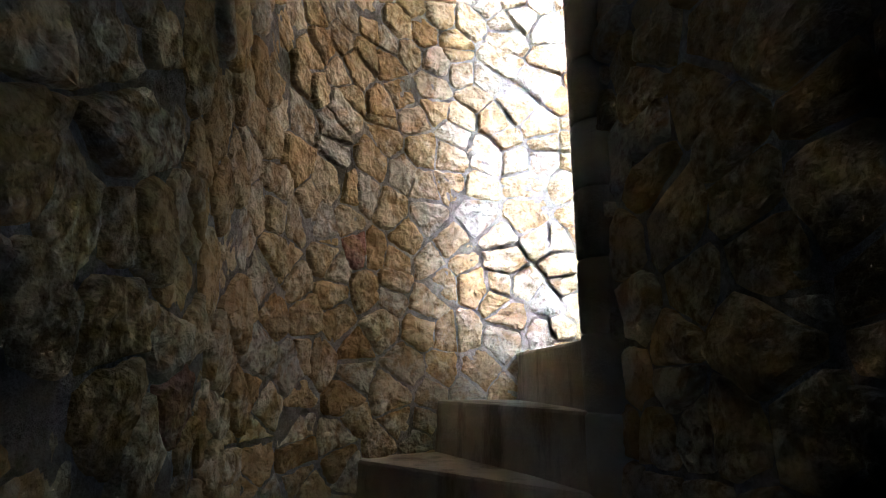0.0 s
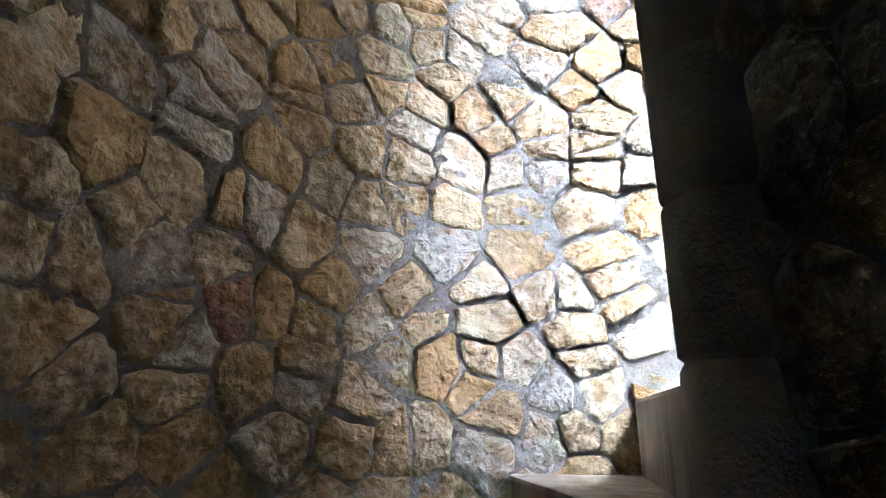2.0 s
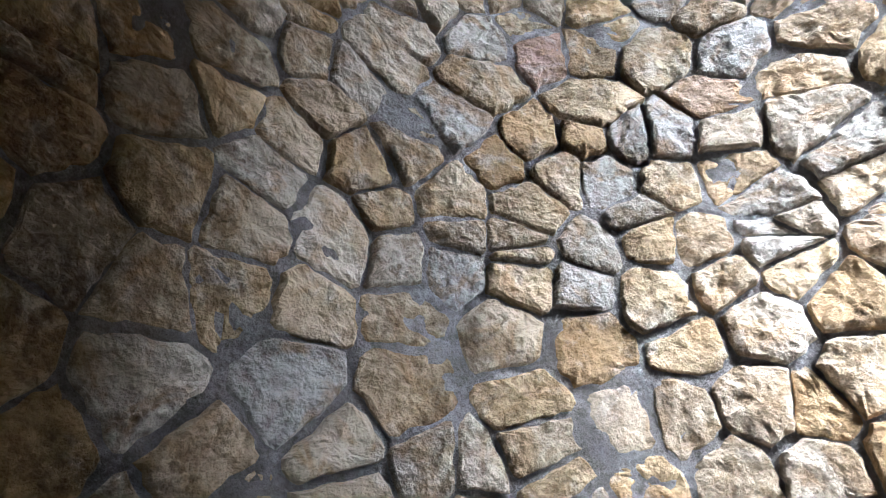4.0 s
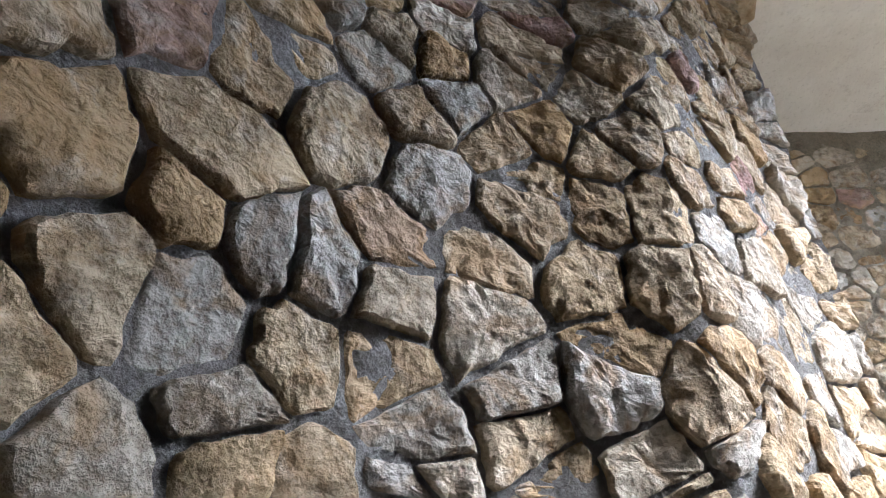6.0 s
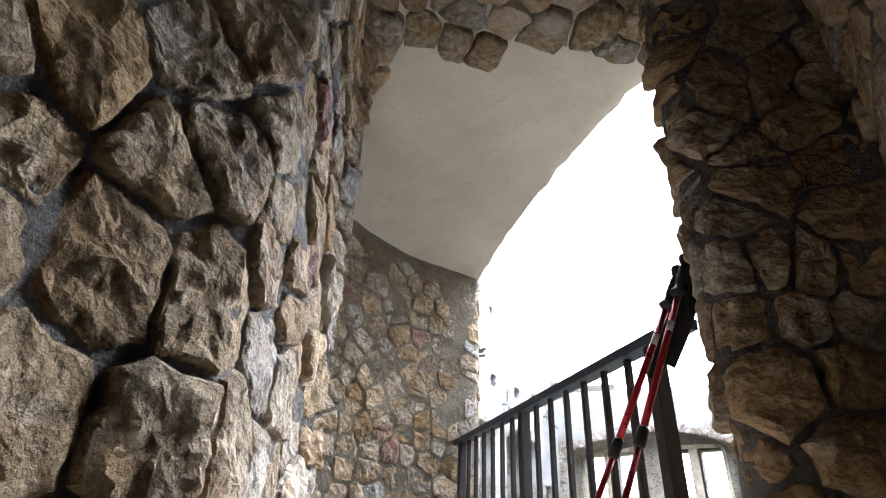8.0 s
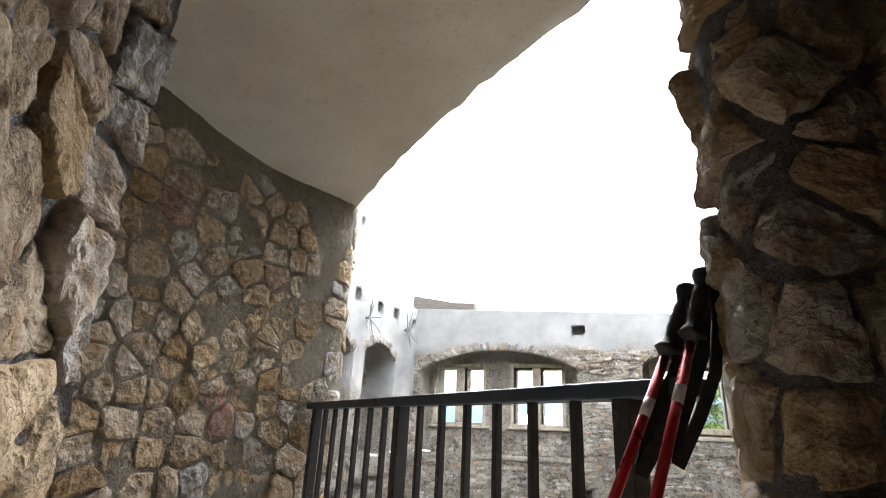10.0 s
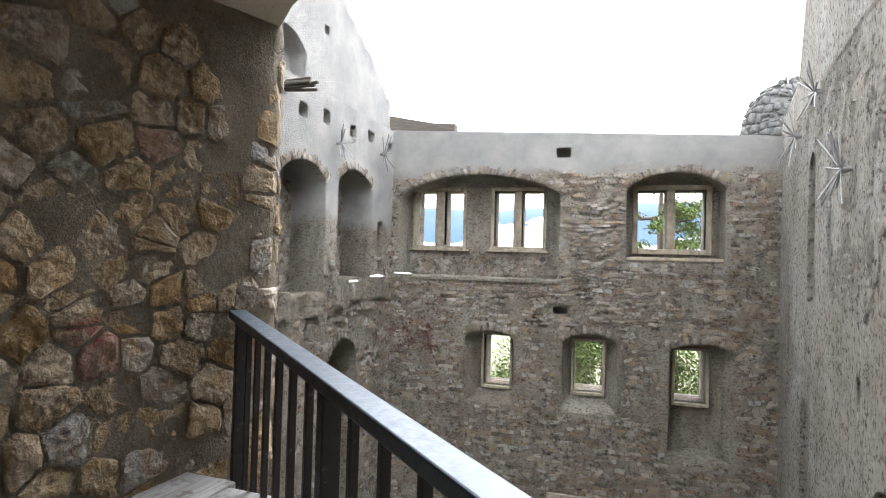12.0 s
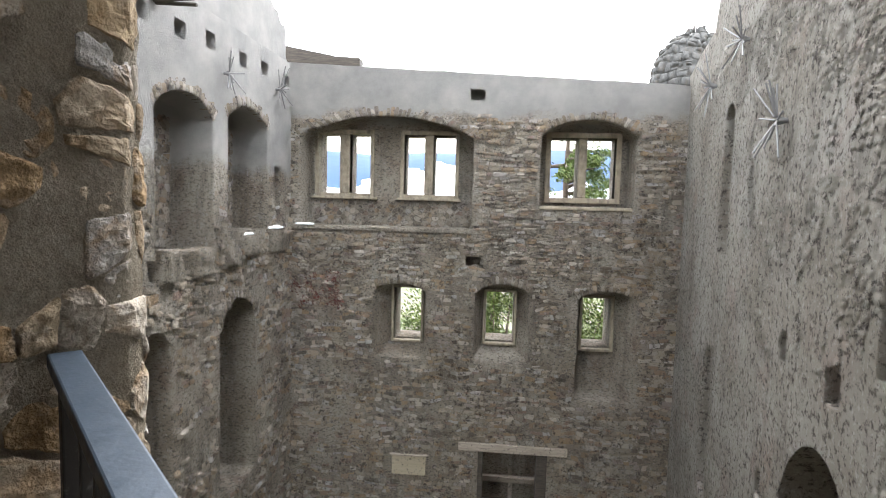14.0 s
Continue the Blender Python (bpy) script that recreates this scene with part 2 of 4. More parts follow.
NEEDLES = leaf_material("pine_needles", (0.05, 0.085, 0.02), (0.15, 0.19, 0.055))
LEAVES = leaf_material("shrub_leaves", (0.035, 0.06, 0.014), (0.13, 0.165, 0.04))
IVY = leaf_material("reddish_creeper", (0.10, 0.025, 0.02), (0.20, 0.085, 0.065))
STONE_DARK = concrete_material("lichened_dark_rubble", (0.05, 0.049, 0.046), (0.12, 0.118, 0.112))
BARK = concrete_material("pine_bark", (0.09, 0.07, 0.055), (0.17, 0.13, 0.10))


def ground_material():
    m = Nodes("trodden_gravel_and_grass", 0.95)
    c = m.mix(m.ramp(m.noise(0.6, 6, 0.65), [(0.42, 0.0), (0.58, 1.0)]), (0.16, 0.14, 0.11), (0.09, 0.11, 0.045))
    return m.done(c, [(m.noise(9, 8, 0.7), 0.05, 0.9)])


GROUND = ground_material()


def hill_material():
    m = Nodes("hazy_wooded_hillside_with_snow", 0.95)
    # the blue of distance haze is painted into the woods' colour
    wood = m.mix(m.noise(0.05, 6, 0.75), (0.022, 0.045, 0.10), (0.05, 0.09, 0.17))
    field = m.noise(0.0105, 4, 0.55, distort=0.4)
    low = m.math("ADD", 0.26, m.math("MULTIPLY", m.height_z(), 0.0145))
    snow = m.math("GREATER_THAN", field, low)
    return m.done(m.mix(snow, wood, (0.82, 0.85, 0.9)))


HILL = hill_material()


# ---- mesh helpers ----
def mesh_object(name, bm, mat, parent=None, smooth=False):
    me = bpy.data.meshes.new(name)
    bm.normal_update()
    bm.to_mesh(me)
    bm.free()
    me.materials.append(mat)
    if smooth:
        me.polygons.foreach_set("use_smooth", [True] * len(me.polygons))
    ob = new(name, me)
    ob.parent = parent
    return ob


def raw_object(name, verts, faces, mat, parent=None, smooth=False):
    me = bpy.data.meshes.new(name)
    me.from_pydata(verts, [], faces)
    me.update()
    me.materials.append(mat)
    if smooth:
        me.polygons.foreach_set("use_smooth", [True] * len(me.polygons))
    ob = new(name, me)
    ob.parent = parent
    return ob


def add_box(bm, lo, hi, m=None, bevel=0.0):
    sub = bmesh.new()
    bmesh.ops.create_cube(sub, size=1)
    size = [b - a for a, b in zip(lo, hi)]
    mid = [(a + b) / 2 for a, b in zip(lo, hi)]
    bmesh.ops.transform(sub, matrix=Matrix.Translation(mid) @ Matrix.Diagonal((*size, 1)), verts=sub.verts)
    if bevel:
        bmesh.ops.bevel(sub, geom=sub.edges[:], offset=bevel, segments=2, affect="EDGES", profile=0.5)
    if m is not None:
        bmesh.ops.transform(sub, matrix=m, verts=sub.verts)
    me = bpy.data.meshes.new("tmp")
    sub.to_mesh(me)
    sub.free()
    bm.from_mesh(me)
    bpy.data.meshes.remove(me)


def add_tube(bm, points, radii, sides=8):
    """A tapered tube along points."""
    rings = []
    pts = [Vector(p) for p in points]
    for i, p in enumerate(pts):
        d = (pts[min(i + 1, len(pts) - 1)] - pts[max(i - 1, 0)]).normalized()
        side = d.orthogonal().normalized() if i == 0 else (rings[-1][1] - d * rings[-1][1].dot(d)).normalized()
        other = d.cross(side)
        r = radii[i] if isinstance(radii, (list, tuple)) else radii
        ring = [bm.verts.new(p + (side * math.cos(a) + other * math.sin(a)) * r) for a in (2 * math.pi * k / sides for k in range(sides))]
        rings.append((ring, side))
    for (a, _), (b, _) in zip(rings, rings[1:]):
        for k in range(sides):
            bm.faces.new((a[k], a[(k + 1) % sides], b[(k + 1) % sides], b[k]))
    bm.faces.new(rings[0][0][::-1])
    bm.faces.new(rings[-1][0])


def empty(name, at=(0, 0, 0)):
    e = new(name)
    e.location = at
    e.empty_display_size = 0.2
    return e


def prism(bm, poly, place, d0, d1, poly2=None):
    """Closed prism of the outline poly (u, v) between the depths d0 and d1, set in the world by place(u, v, d)."""
    a = [bm.verts.new(place(u, v, d0)) for u, v in poly]
    b = [bm.verts.new(place(u, v, d1)) for u, v in (poly2 or poly)]
    n = len(a)
    faces = [bm.faces.new(a), bm.faces.new(b[::-1])]
    for i in range(n):
        faces.append(bm.faces.new((a[(i + 1) % n], a[i], b[i], b[(i + 1) % n])))
    bmesh.ops.recalc_face_normals(bm, faces=faces)


def arch(u0, u1, v0, v1, rise, n=9):
    """An opening's outline: straight sides from v0, a segmental head that rises to v1."""
    pts = [(u0, v0), (u1, v0)]
    for i in range(n):
        k = i / (n - 1)
        pts.append((u1 + (u0 - u1) * k, v1 - rise + rise * math.sin(math.pi * k) ** 0.7 if rise else v1))
    return pts if rise else [(u0, v0), (u1, v0), (u1, v1), (u0, v1)]


def inside(poly, u, v, grow=0.0):
    us, vs = [p[0] for p in poly], [p[1] for p in poly]
    if not (min(us) - grow < u < max(us) + grow and min(vs) - grow < v < max(vs) + grow):
        return False
    hit = False
    cu, cv = sum(us) / len(us), sum(vs) / len(vs)
    k = 1 + grow / max(0.1, (max(us) - min(us)) / 2)
    q = [(cu + (a - cu) * k, cv + (b - cv) * k) for a, b in poly]
    for (a, b), (c, d) in zip(q, q[1:] + q[:1]):
        if (b > v) != (d > v) and u < (c - a) * (v - b) / (d - b) + a:
            hit = not hit
    return hit


def carve(name, solid, cutters, mat):
    """A wall: the closed bmesh solid less the closed bmeshes in cutters."""
    base = mesh_object(name, solid, mat)
    tools = []
    for c in cutters:
        tool = mesh_object("tool", c, mat)
        tools.append(tool)
        mod = base.modifiers.new("cut", "BOOLEAN")
        mod.operation, mod.solver, mod.object = "DIFFERENCE", "EXACT", tool
    made = bpy.data.meshes.new_from_object(base.evaluated_get(bpy.context.evaluated_depsgraph_get()))
    base.modifiers.clear()
    base.data = made
    for tool in tools:
        bpy.data.objects.remove(tool)
    return base


# ---- rubble masonry: irregular stones in wavering courses ----
class Track:
    """A line on the plan, by arc length; the stones face its left side."""

    def __init__(self, pts):
        self.p = [Vector((x, y, 0)) for x, y in pts]
        self.s = [0.0]
        for a, b in zip(self.p, self.p[1:]):
            self.s.append(self.s[-1] + (b - a).length)
        self.length = self.s[-1]

    def at(self, s):
        s = min(max(s, 0.0), self.length - 1e-6)
        i = max(k for k in range(len(self.s) - 1) if self.s[k] <= s)
        k = (s - self.s[i]) / (self.s[i + 1] - self.s[i])
        return self.p[i].lerp(self.p[i + 1], k)

    def place(self, s, z, out):
        """The point at s along the line, z up, out metres in front of it."""
        d = (self.at(s + 0.05) - self.at(s - 0.05)).normalized()
        p = self.at(s) + Vector((-d.y, d.x, 0)) * out
        return Vector((p.x, p.y, z))


def courses(length, z0, z1, high, wide, rng, skip=None):
    """Stones as four-cornered cells (u, v) between wavering course lines."""
    cells = []
    phase = rng.uniform(0, 50)

    def line(z, u):
        return z + high[1] * 0.75 * noise.noise((u * 1.7 + phase, z * 1.7, 3.0)) + high[1] * 0.4 * noise.noise((u * 5 + phase, z * 5, 7.0))

    z = z0
    while z < z1:
        h = rng.uniform(*high)
        u = -rng.uniform(0, wide[1])
        while u < length:
            w = rng.uniform(*wide) * rng.choice((0.6, 0.85, 1.0, 1.0, 1.25))
            lean = rng.uniform(-0.4, 0.4) * h
            a, b = u, u + w
            if b > 0.02 and a < length - 0.02:
                a2, b2 = max(a, 0.0), min(b, length)
                c = [(a2, line(z, a2)), (b2, line(z, b2)), (b2 + lean, line(z + h, b2)), (a2 + lean, line(z + h, a2))]
                mid = ((a2 + b2) / 2, z + h / 2)
                if not skip or not skip(*mid, w, h):
                    if h > high[1] * 0.8 and w < wide[1] * 0.8 and rng.random() < 0.35:
                        k = rng.uniform(0.35, 0.65)
                        m0 = (c[0][0], c[0][1] + (c[3][1] - c[0][1]) * k)
                        m1 = (c[1][0], c[1][1] + (c[2][1] - c[1][1]) * k)
                        cells += [[c[0], c[1], m1, m0], [m0, m1, c[2], c[3]]]
                    else:
                        cells.append(c)
            u = b
        z += h
    return cells


def stone_mesh(cell, place, rng, gap, proud, sink, sides=14, rough=0.35):
    """One broken rubble stone on the cell: skirt, sharp worn edge, uneven face."""
    cu, cv = sum(p[0] for p in cell) / 4, sum(p[1] for p in cell) / 4
    (au, av), (bu, bv), (eu, ev), (du, dv) = cell
    seed = rng.uniform(0, 1000)
    out = proud * rng.uniform(0.3, 1.3)
    tiltu, tiltv = rng.uniform(-0.6, 0.6), rng.uniform(-0.6, 0.6)
    square = rng.uniform(0.12, 0.5)
    chips = [rng.uniform(0.74, 1.0) if rng.random() < 0.5 else 1.0 for _ in range(4)]
    rim = []
    for k in range(sides):
        t = 2 * math.pi * (k + 0.5) / sides
        c, s = math.cos(t), math.sin(t)
        x = math.copysign(abs(c) ** square, c)
        y = math.copysign(abs(s) ** square, s)
        chip = chips[(c < 0) * 2 + (s < 0)]
        over = abs(x) + abs(y)
        r = min(1.0, 2 * chip / over) if over > 1 else 1.0
        r *= 1 + rough * (0.35 * noise.noise((x * 1.5 + seed, y * 1.5, seed)) + 0.22 * noise.noise((x * 4 + seed, y * 4, seed)))
        x, y = max(-1.05, min(1.05, x * r)), max(-1.05, min(1.05, y * r))
        a, b = (x + 1) / 2, (y + 1) / 2
        u = (au * (1 - a) + bu * a) * (1 - b) + (du * (1 - a) + eu * a) * b
        v = (av * (1 - a) + bv * a) * (1 - b) + (dv * (1 - a) + ev * a) * b
        rim.append((u, v))
    w, h = abs(bu - au) / 2 + 1e-4, abs(dv - av) / 2 + 1e-4
    ku, kv = max(0.3, 1 - gap / w), max(0.3, 1 - gap / h)
    rings = ((1.0, -sink), (1.0, 0.62), (0.95, 0.92), (0.78, 1.0), (0.5, 1.04), (0.24, 1.06)) if sides > 10 else ((1.0, -sink), (0.98, 0.7), (0.7, 1.0))
    verts, faces = [], []

    def bulge(pu, pv, depth):
        n = noise.noise((pu * 11 + seed, pv * 11, seed)) * 0.7 + noise.noise((pu * 30 + seed, pv * 30, 5)) * 0.45 + noise.noise((pu * 70, pv * 70, seed)) * 0.25
        return out * (depth + tiltu * (pu - cu) / w * 0.5 + tiltv * (pv - cv) / h * 0.5) + rough * n * max(0.012, proud * 0.6)

    for scale, depth in rings:
        for u, v in rim:
            pu, pv = cu + (u - cu) * ku * scale, cv + (v - cv) * kv * scale
            verts.append(place(pu, pv, depth if depth < 0 else bulge(pu, pv, depth)))
    verts.append(place(cu, cv, bulge(cu, cv, 1.08)))
    for ring in range(len(rings) - 1):
        o = ring * sides
        for k in range(sides):
            j = (k + 1) % sides
            faces.append((o + k, o + j, o + sides + j, o + sides + k))
    o = (len(rings) - 1) * sides
    faces += [(o + k, o + (k + 1) % sides, o + sides) for k in range(sides)]
    return verts, faces


def rubble(length, z0, z1, high, wide, rng, skip=None, joint=(-0.002, 0.007)):
    """Irregular fitted stones: outlines (u, v) that share wavering mortar joints of uneven width."""
    seeds = []
    z = z0 - high[1]
    while z < z1 + high[1]:
        h = rng.uniform(*high)
        u = -rng.uniform(0.2, 1.0) * wide[1]
        while u < length + wide[1]:
            w = rng.uniform(*wide) * rng.choice((0.55, 0.8, 1.0, 1.0, 1.3))
            wave = 0.55 * high[1] * noise.noise((u * 1.3, z * 1.3, 3.0))
            n = 2 if w > 0.6 * wide[1] and rng.random() < 0.16 else 1
            for k in range(n):
                seeds.append((u + w * rng.uniform(0.42, 0.58), z + wave + h * ((k + 0.5) / n + rng.uniform(-0.13, 0.13)), (w * h) * rng.uniform(-0.06, 0.1)))
            u += w
        z += h
    cell = max(wide[1], high[1])
    grid = collections.defaultdict(list)
    for p in seeds:
        grid[int(p[0] // cell), int(p[1] // cell)].append(p)
    made = []
    for p in seeds:
        pu, pv, pw = p
        if not (-0.3 * wide[1] < pu < length + 0.3 * wide[1] and z0 - 0.02 < pv < z1) or (skip and skip(pu, pv, wide[0], high[0])):
            continue
        r = cell * 0.95
        poly = [(max(0.0, pu - r), pv - r), (min(length, pu + r), pv - r), (min(length, pu + r), pv + r), (max(0.0, pu - r), pv + r)]
        gu, gv = int(pu // cell), int(pv // cell)
        for a in (-2, -1, 0, 1, 2):
            for b in (-2, -1, 0, 1, 2):
                for q in grid.get((gu + a, gv + b), ()):
                    du, dv = q[0] - pu, q[1] - pv
                    d2 = du * du + dv * dv
                    if q is p or d2 > 4 * r * r or len(poly) < 3:
                        continue
                    d = math.sqrt(d2)
                    lim = (d2 + pw - q[2]) / (2 * d) - rng.uniform(*joint)
                    side = [((x - pu) * du + (y - pv) * dv) / d - lim for x, y in poly]
                    if max(side) <= 0:
                        continue
                    cut = []
                    for k in range(len(poly)):
                        (x0, y0), (x1, y1), s0, s1 = poly[k - 1], poly[k], side[k - 1], side[k]
                        if (s0 > 0) != (s1 > 0):
                            f = s0 / (s0 - s1)
                            cut.append((x0 + (x1 - x0) * f, y0 + (y1 - y0) * f))
                        if s1 <= 0:
                            cut.append((x1, y1))
                    poly = cut
        if len(poly) >= 3:
            us, vs = [a for a, _ in poly], [b for _, b in poly]
            if max(us) - min(us) > 0.35 * wide[0] and max(vs) - min(vs) > 0.35 * high[0]:
                made.append(poly)
    return made


def broken_stone(poly, place, rng, proud, sink, sides, rough):
    """One broken stone on its outline: skirt, chipped arris, uneven split face."""
    n = len(poly)
    runs = [math.dist(poly[k], poly[(k + 1) % n]) for k in range(n)]
    total = sum(runs)
    cu, cv = sum((poly[k][0] + poly[(k + 1) % n][0]) * runs[k] for k in range(n)) / (2 * total), sum((poly[k][1] + poly[(k + 1) % n][1]) * runs[k] for k in range(n)) / (2 * total)
    seed = rng.uniform(0, 500)
    out = proud * rng.uniform(0.25, 1.25)
    size = total / 5
    tu, tv = rng.uniform(-0.9, 0.9), rng.uniform(-0.9, 0.5)
    rim = []
    at, k, used = rng.uniform(0, 0.3) * total / sides, 0, 0.0
    for i in range(sides):
        s = at + total * i / sides
        while k < n - 1 and s > used + runs[k]:
            used += runs[k]
            k += 1
        f = min(1.0, (s - used) / (runs[k] + 1e-9))
        u, v = poly[k][0] + (poly[(k + 1) % n][0] - poly[k][0]) * f, poly[k][1] + (poly[(k + 1) % n][1] - poly[k][1]) * f
        g = 1 - rough * (0.02 + 0.24 * abs(noise.noise((u * 13 + seed, v * 13, seed))) + 0.16 * noise.noise((u * 37 + seed, v * 37, 2.0)))
        rim.append((cu + (u - cu) * g, cv + (v - cv) * g))
    rings = ((1.0, -1.0), (1.0, 0.50), (0.93, 0.86), (0.74, 1.0), (0.46, 1.04), (0.2, 1.03)) if sides > 10 else ((1.0, -1.0), (0.97, 0.7), (0.66, 1.0))
    verts, faces = [], []

    def rise(u, v, depth):
        a = noise.noise((u * 8 + seed, v * 8, seed))
        b = abs(noise.noise((u * 19, v * 19 + seed, 4.0)))
        c = noise.noise((u * 46 + seed, v * 46, 9.0))
        return out * (depth + 0.5 * (tu * (u - cu) + tv * (v - cv)) / size) + rough * max(0.016, proud * 0.7) * (0.8 * a - 0.9 * b + 0.42 * c + 0.2)

    for scale, depth in rings:
        for i, (u, v) in enumerate(rim):
            w = scale + (0.05 * noise.noise((i * 0.7, scale * 7, seed)) if 0.3 < scale < 0.99 else 0)
            a, b = cu + (u - cu) * w, cv + (v - cv) * w
            verts.append(place(a, b, -sink if depth < 0 else max(-sink * 0.5, rise(a, b, depth))))
    verts.append(place(cu, cv, rise(cu, cv, 1.03)))
    for ring in range(len(rings) - 1):
        o = ring * sides
        for i in range(sides):
            j = (i + 1) % sides
            faces.append((o + i, o + j, o + sides + j, o + sides + i))
    o = (len(rings) - 1) * sides
    faces += [(o + i, o + (i + 1) % sides, o + sides) for i in range(sides)]
    area = sum(poly[i - 1][0] * poly[i][1] - poly[i][0] * poly[i - 1][1] for i in range(n))
    return verts, faces if area > 0 else [q[::-1] for q in faces]


def masonry(owner, cells, place, rng, proud, near, mat_near, mat_far, sides=14, sink=0.02, rough=0.35):
    """Stones as parts where near(u, v) holds, the others joined into one part."""
    allv, allf = [], []
    count = 0
    for c in cells:
        v, f = broken_stone(c, place, rng, proud, sink, sides, rough)
        if near and near(sum(p[0] for p in c) / len(c), sum(p[1] for p in c) / len(c)) and count < 300:
            raw_object("stone", v, f, mat_near, owner, False)
            count += 1
        else:
            o = len(allv)
            allv += v
            allf += [tuple(i + o for i in q) for q in f]
    if allv:
        tagged(raw_object("stones", allv, allf, mat_far, owner, sides < 10), kind="stuff")


def sheet(name, track, z0, z1, mat, back, step=0.05, amp=0.009, s0=0.0, s1=None, full=0.0):
    """A wall along a track with an uneven mortar face and a plain back."""
    s1 = track.length if s1 is None else s1
    nu, nv = max(2, int((s1 - s0) / step)), max(2, int((z1 - z0) / step))
    verts, faces = [], []
    for j in range(nv + 1):
        z = z0 + (z1 - z0) * j / nv
        for i in range(nu + 1):
            s = s0 + (s1 - s0) * i / nu
            p = track.place(s, z, 0)
            verts.append(track.place(s, z, full + amp * (noise.noise(p * 3.1) + 0.6 * noise.noise(p * 9.0) + 0.5 * noise.noise(p * 23))))
    for j in range(nv):
        for i in range(nu):
            a = j * (nu + 1) + i
            faces.append((a, a + 1, a + nu + 2, a + nu + 1))
    o = len(verts)
    for j in (0, nv):
        for i in range(nu + 1):
            verts.append(track.place(s0 + (s1 - s0) * i / nu, z0 if j == 0 else z1, -back))
    for i in range(nu):
        faces.append((o + i + 1, o + i, o + nu + 1 + i, o + nu + 2 + i))
        faces.append((o + i, o + i + 1, i + 1, i))
        t = nv * (nu + 1)
        faces.append((t + i, t + i + 1, o + nu + 2 + i, o + nu + 1 + i))
    left = [j * (nu + 1) for j in range(nv + 1)]
    right = [j * (nu + 1) + nu for j in range(nv + 1)]
    faces.append(tuple(left[::-1] + [o, o + nu + 1][:2]))
    faces.append(tuple(right + [o + 2 * nu + 1, o + nu]))
    return tagged(raw_object(name, verts, faces, mat, None, True), kind="structure")


# ---- plan of the stair turret ----
CX, CY, RAD = 0.685, 1.327, 0.975
FLOOR0, LANDING, CEILING = 0.25, 2.62, 5.35


def on_circle(deg, r=RAD):
    return CX + r * math.cos(radians(deg)), CY + r * math.sin(radians(deg))


RAIL_DIR = Vector((-0.767, 0.642, 0))
OUTWARD = Vector((-0.642, -0.767, 0))

# the turret wall: from the dark entry round the outside of the stair to the doorway's jamb
stair_line = Track([(2.16, 0.66), (2.13, 0.76), (2.06, 0.86), (1.86, 1.07)] + [on_circle(a) for a in range(0, 181, 6)] + [(-0.29, 1.0), (-0.34, 0.34)])
wall_stair = tagged(sheet("wall_stair", stair_line, 0.0, CEILING, MORTAR, 0.35, 0.022, 0.013, full=0.004), "round stair wall of ochre rubble stone in grey mortar", "wall")
# the inner wall beside the newel and the doorway's other jamb
jamb_line = Track([(0.70, 0.36), (0.70, 1.33)])
wall_entry = tagged(sheet("wall_entry", jamb_line, 0.0, CEILING, MORTAR, 0.04), "dark rubble wall beside the stair entry", "wall")
inner_line = Track([(0.80, 1.36), (0.79, 0.42)])
wall_inner = tagged(sheet("wall_inner", inner_line, 1.7, CEILING, MORTAR, 0.04), "dark rubble wall beside the newel", "wall")
foot_line = Track([(-0.34, 0.335), (-0.42, -1.3), (0.70, -1.3), (0.70, 0.355)])
wall_foot = tagged(sheet("wall_foot", foot_line, 0.0, LANDING - 0.1, MORTAR, 0.25), "dark rubble wall of the passage to the stair", "wall")
door_line = Track([on_circle(a) for a in range(268, 286, 4)] + [(1.05, 0.45), (1.15, 0.47), (1.20, 0.43), (1.207, 0.36), (1.175, 0.20), (1.135, 0.06), (1.06, -0.02), (0.9, 0.1)])
wall_jamb = tagged(sheet("wall_jamb", door_line, 1.9, CEILING, MORTAR, 0.2, 0.03, 0.012, full=0.008), "rough rubble jamb of the doorway", "wall")
# the recess with the bench
recess_line = Track([(2.98, -1.50), (2.88, -1.42), (2.85, -1.33), (2.94, -1.08), (3.04, -0.8), (3.10, -0.5), (3.14, 0.0), (3.12, 0.35), (2.9, 0.66), (2.5, 0.75), (2.14, 0.72)])
wall_recess = tagged(sheet("wall_recess", recess_line, LANDING - 0.3, CEILING, MORTAR_WARM, 0.3, 0.025, 0.010, full=0.006), "recess wall of ochre rubble stone and rough mortar", "wall")


# ---- stair: winding steps with their newel drums ----
RISE, TURN_STEP = 0.198, 21.5


def winder(z, a0):
    """One wedge step whose nosing lies at the angle a0, with its drum of the newel."""
    bm = bmesh.new()
    a1 = a0 - TURN_STEP - 5
    pts = [on_circle(a0, 0.05)] + [on_circle(a0 + (a1 - a0) * k / 6, RAD + 0.05) for k in range(7)]
    prism(bm, pts, lambda u, v, d: Vector((u, v, d)), z - RISE - 0.03, z)
    bmesh.ops.bevel(bm, geom=bm.edges[:], offset=0.012, segments=2, affect="EDGES", profile=0.6)
    return bm


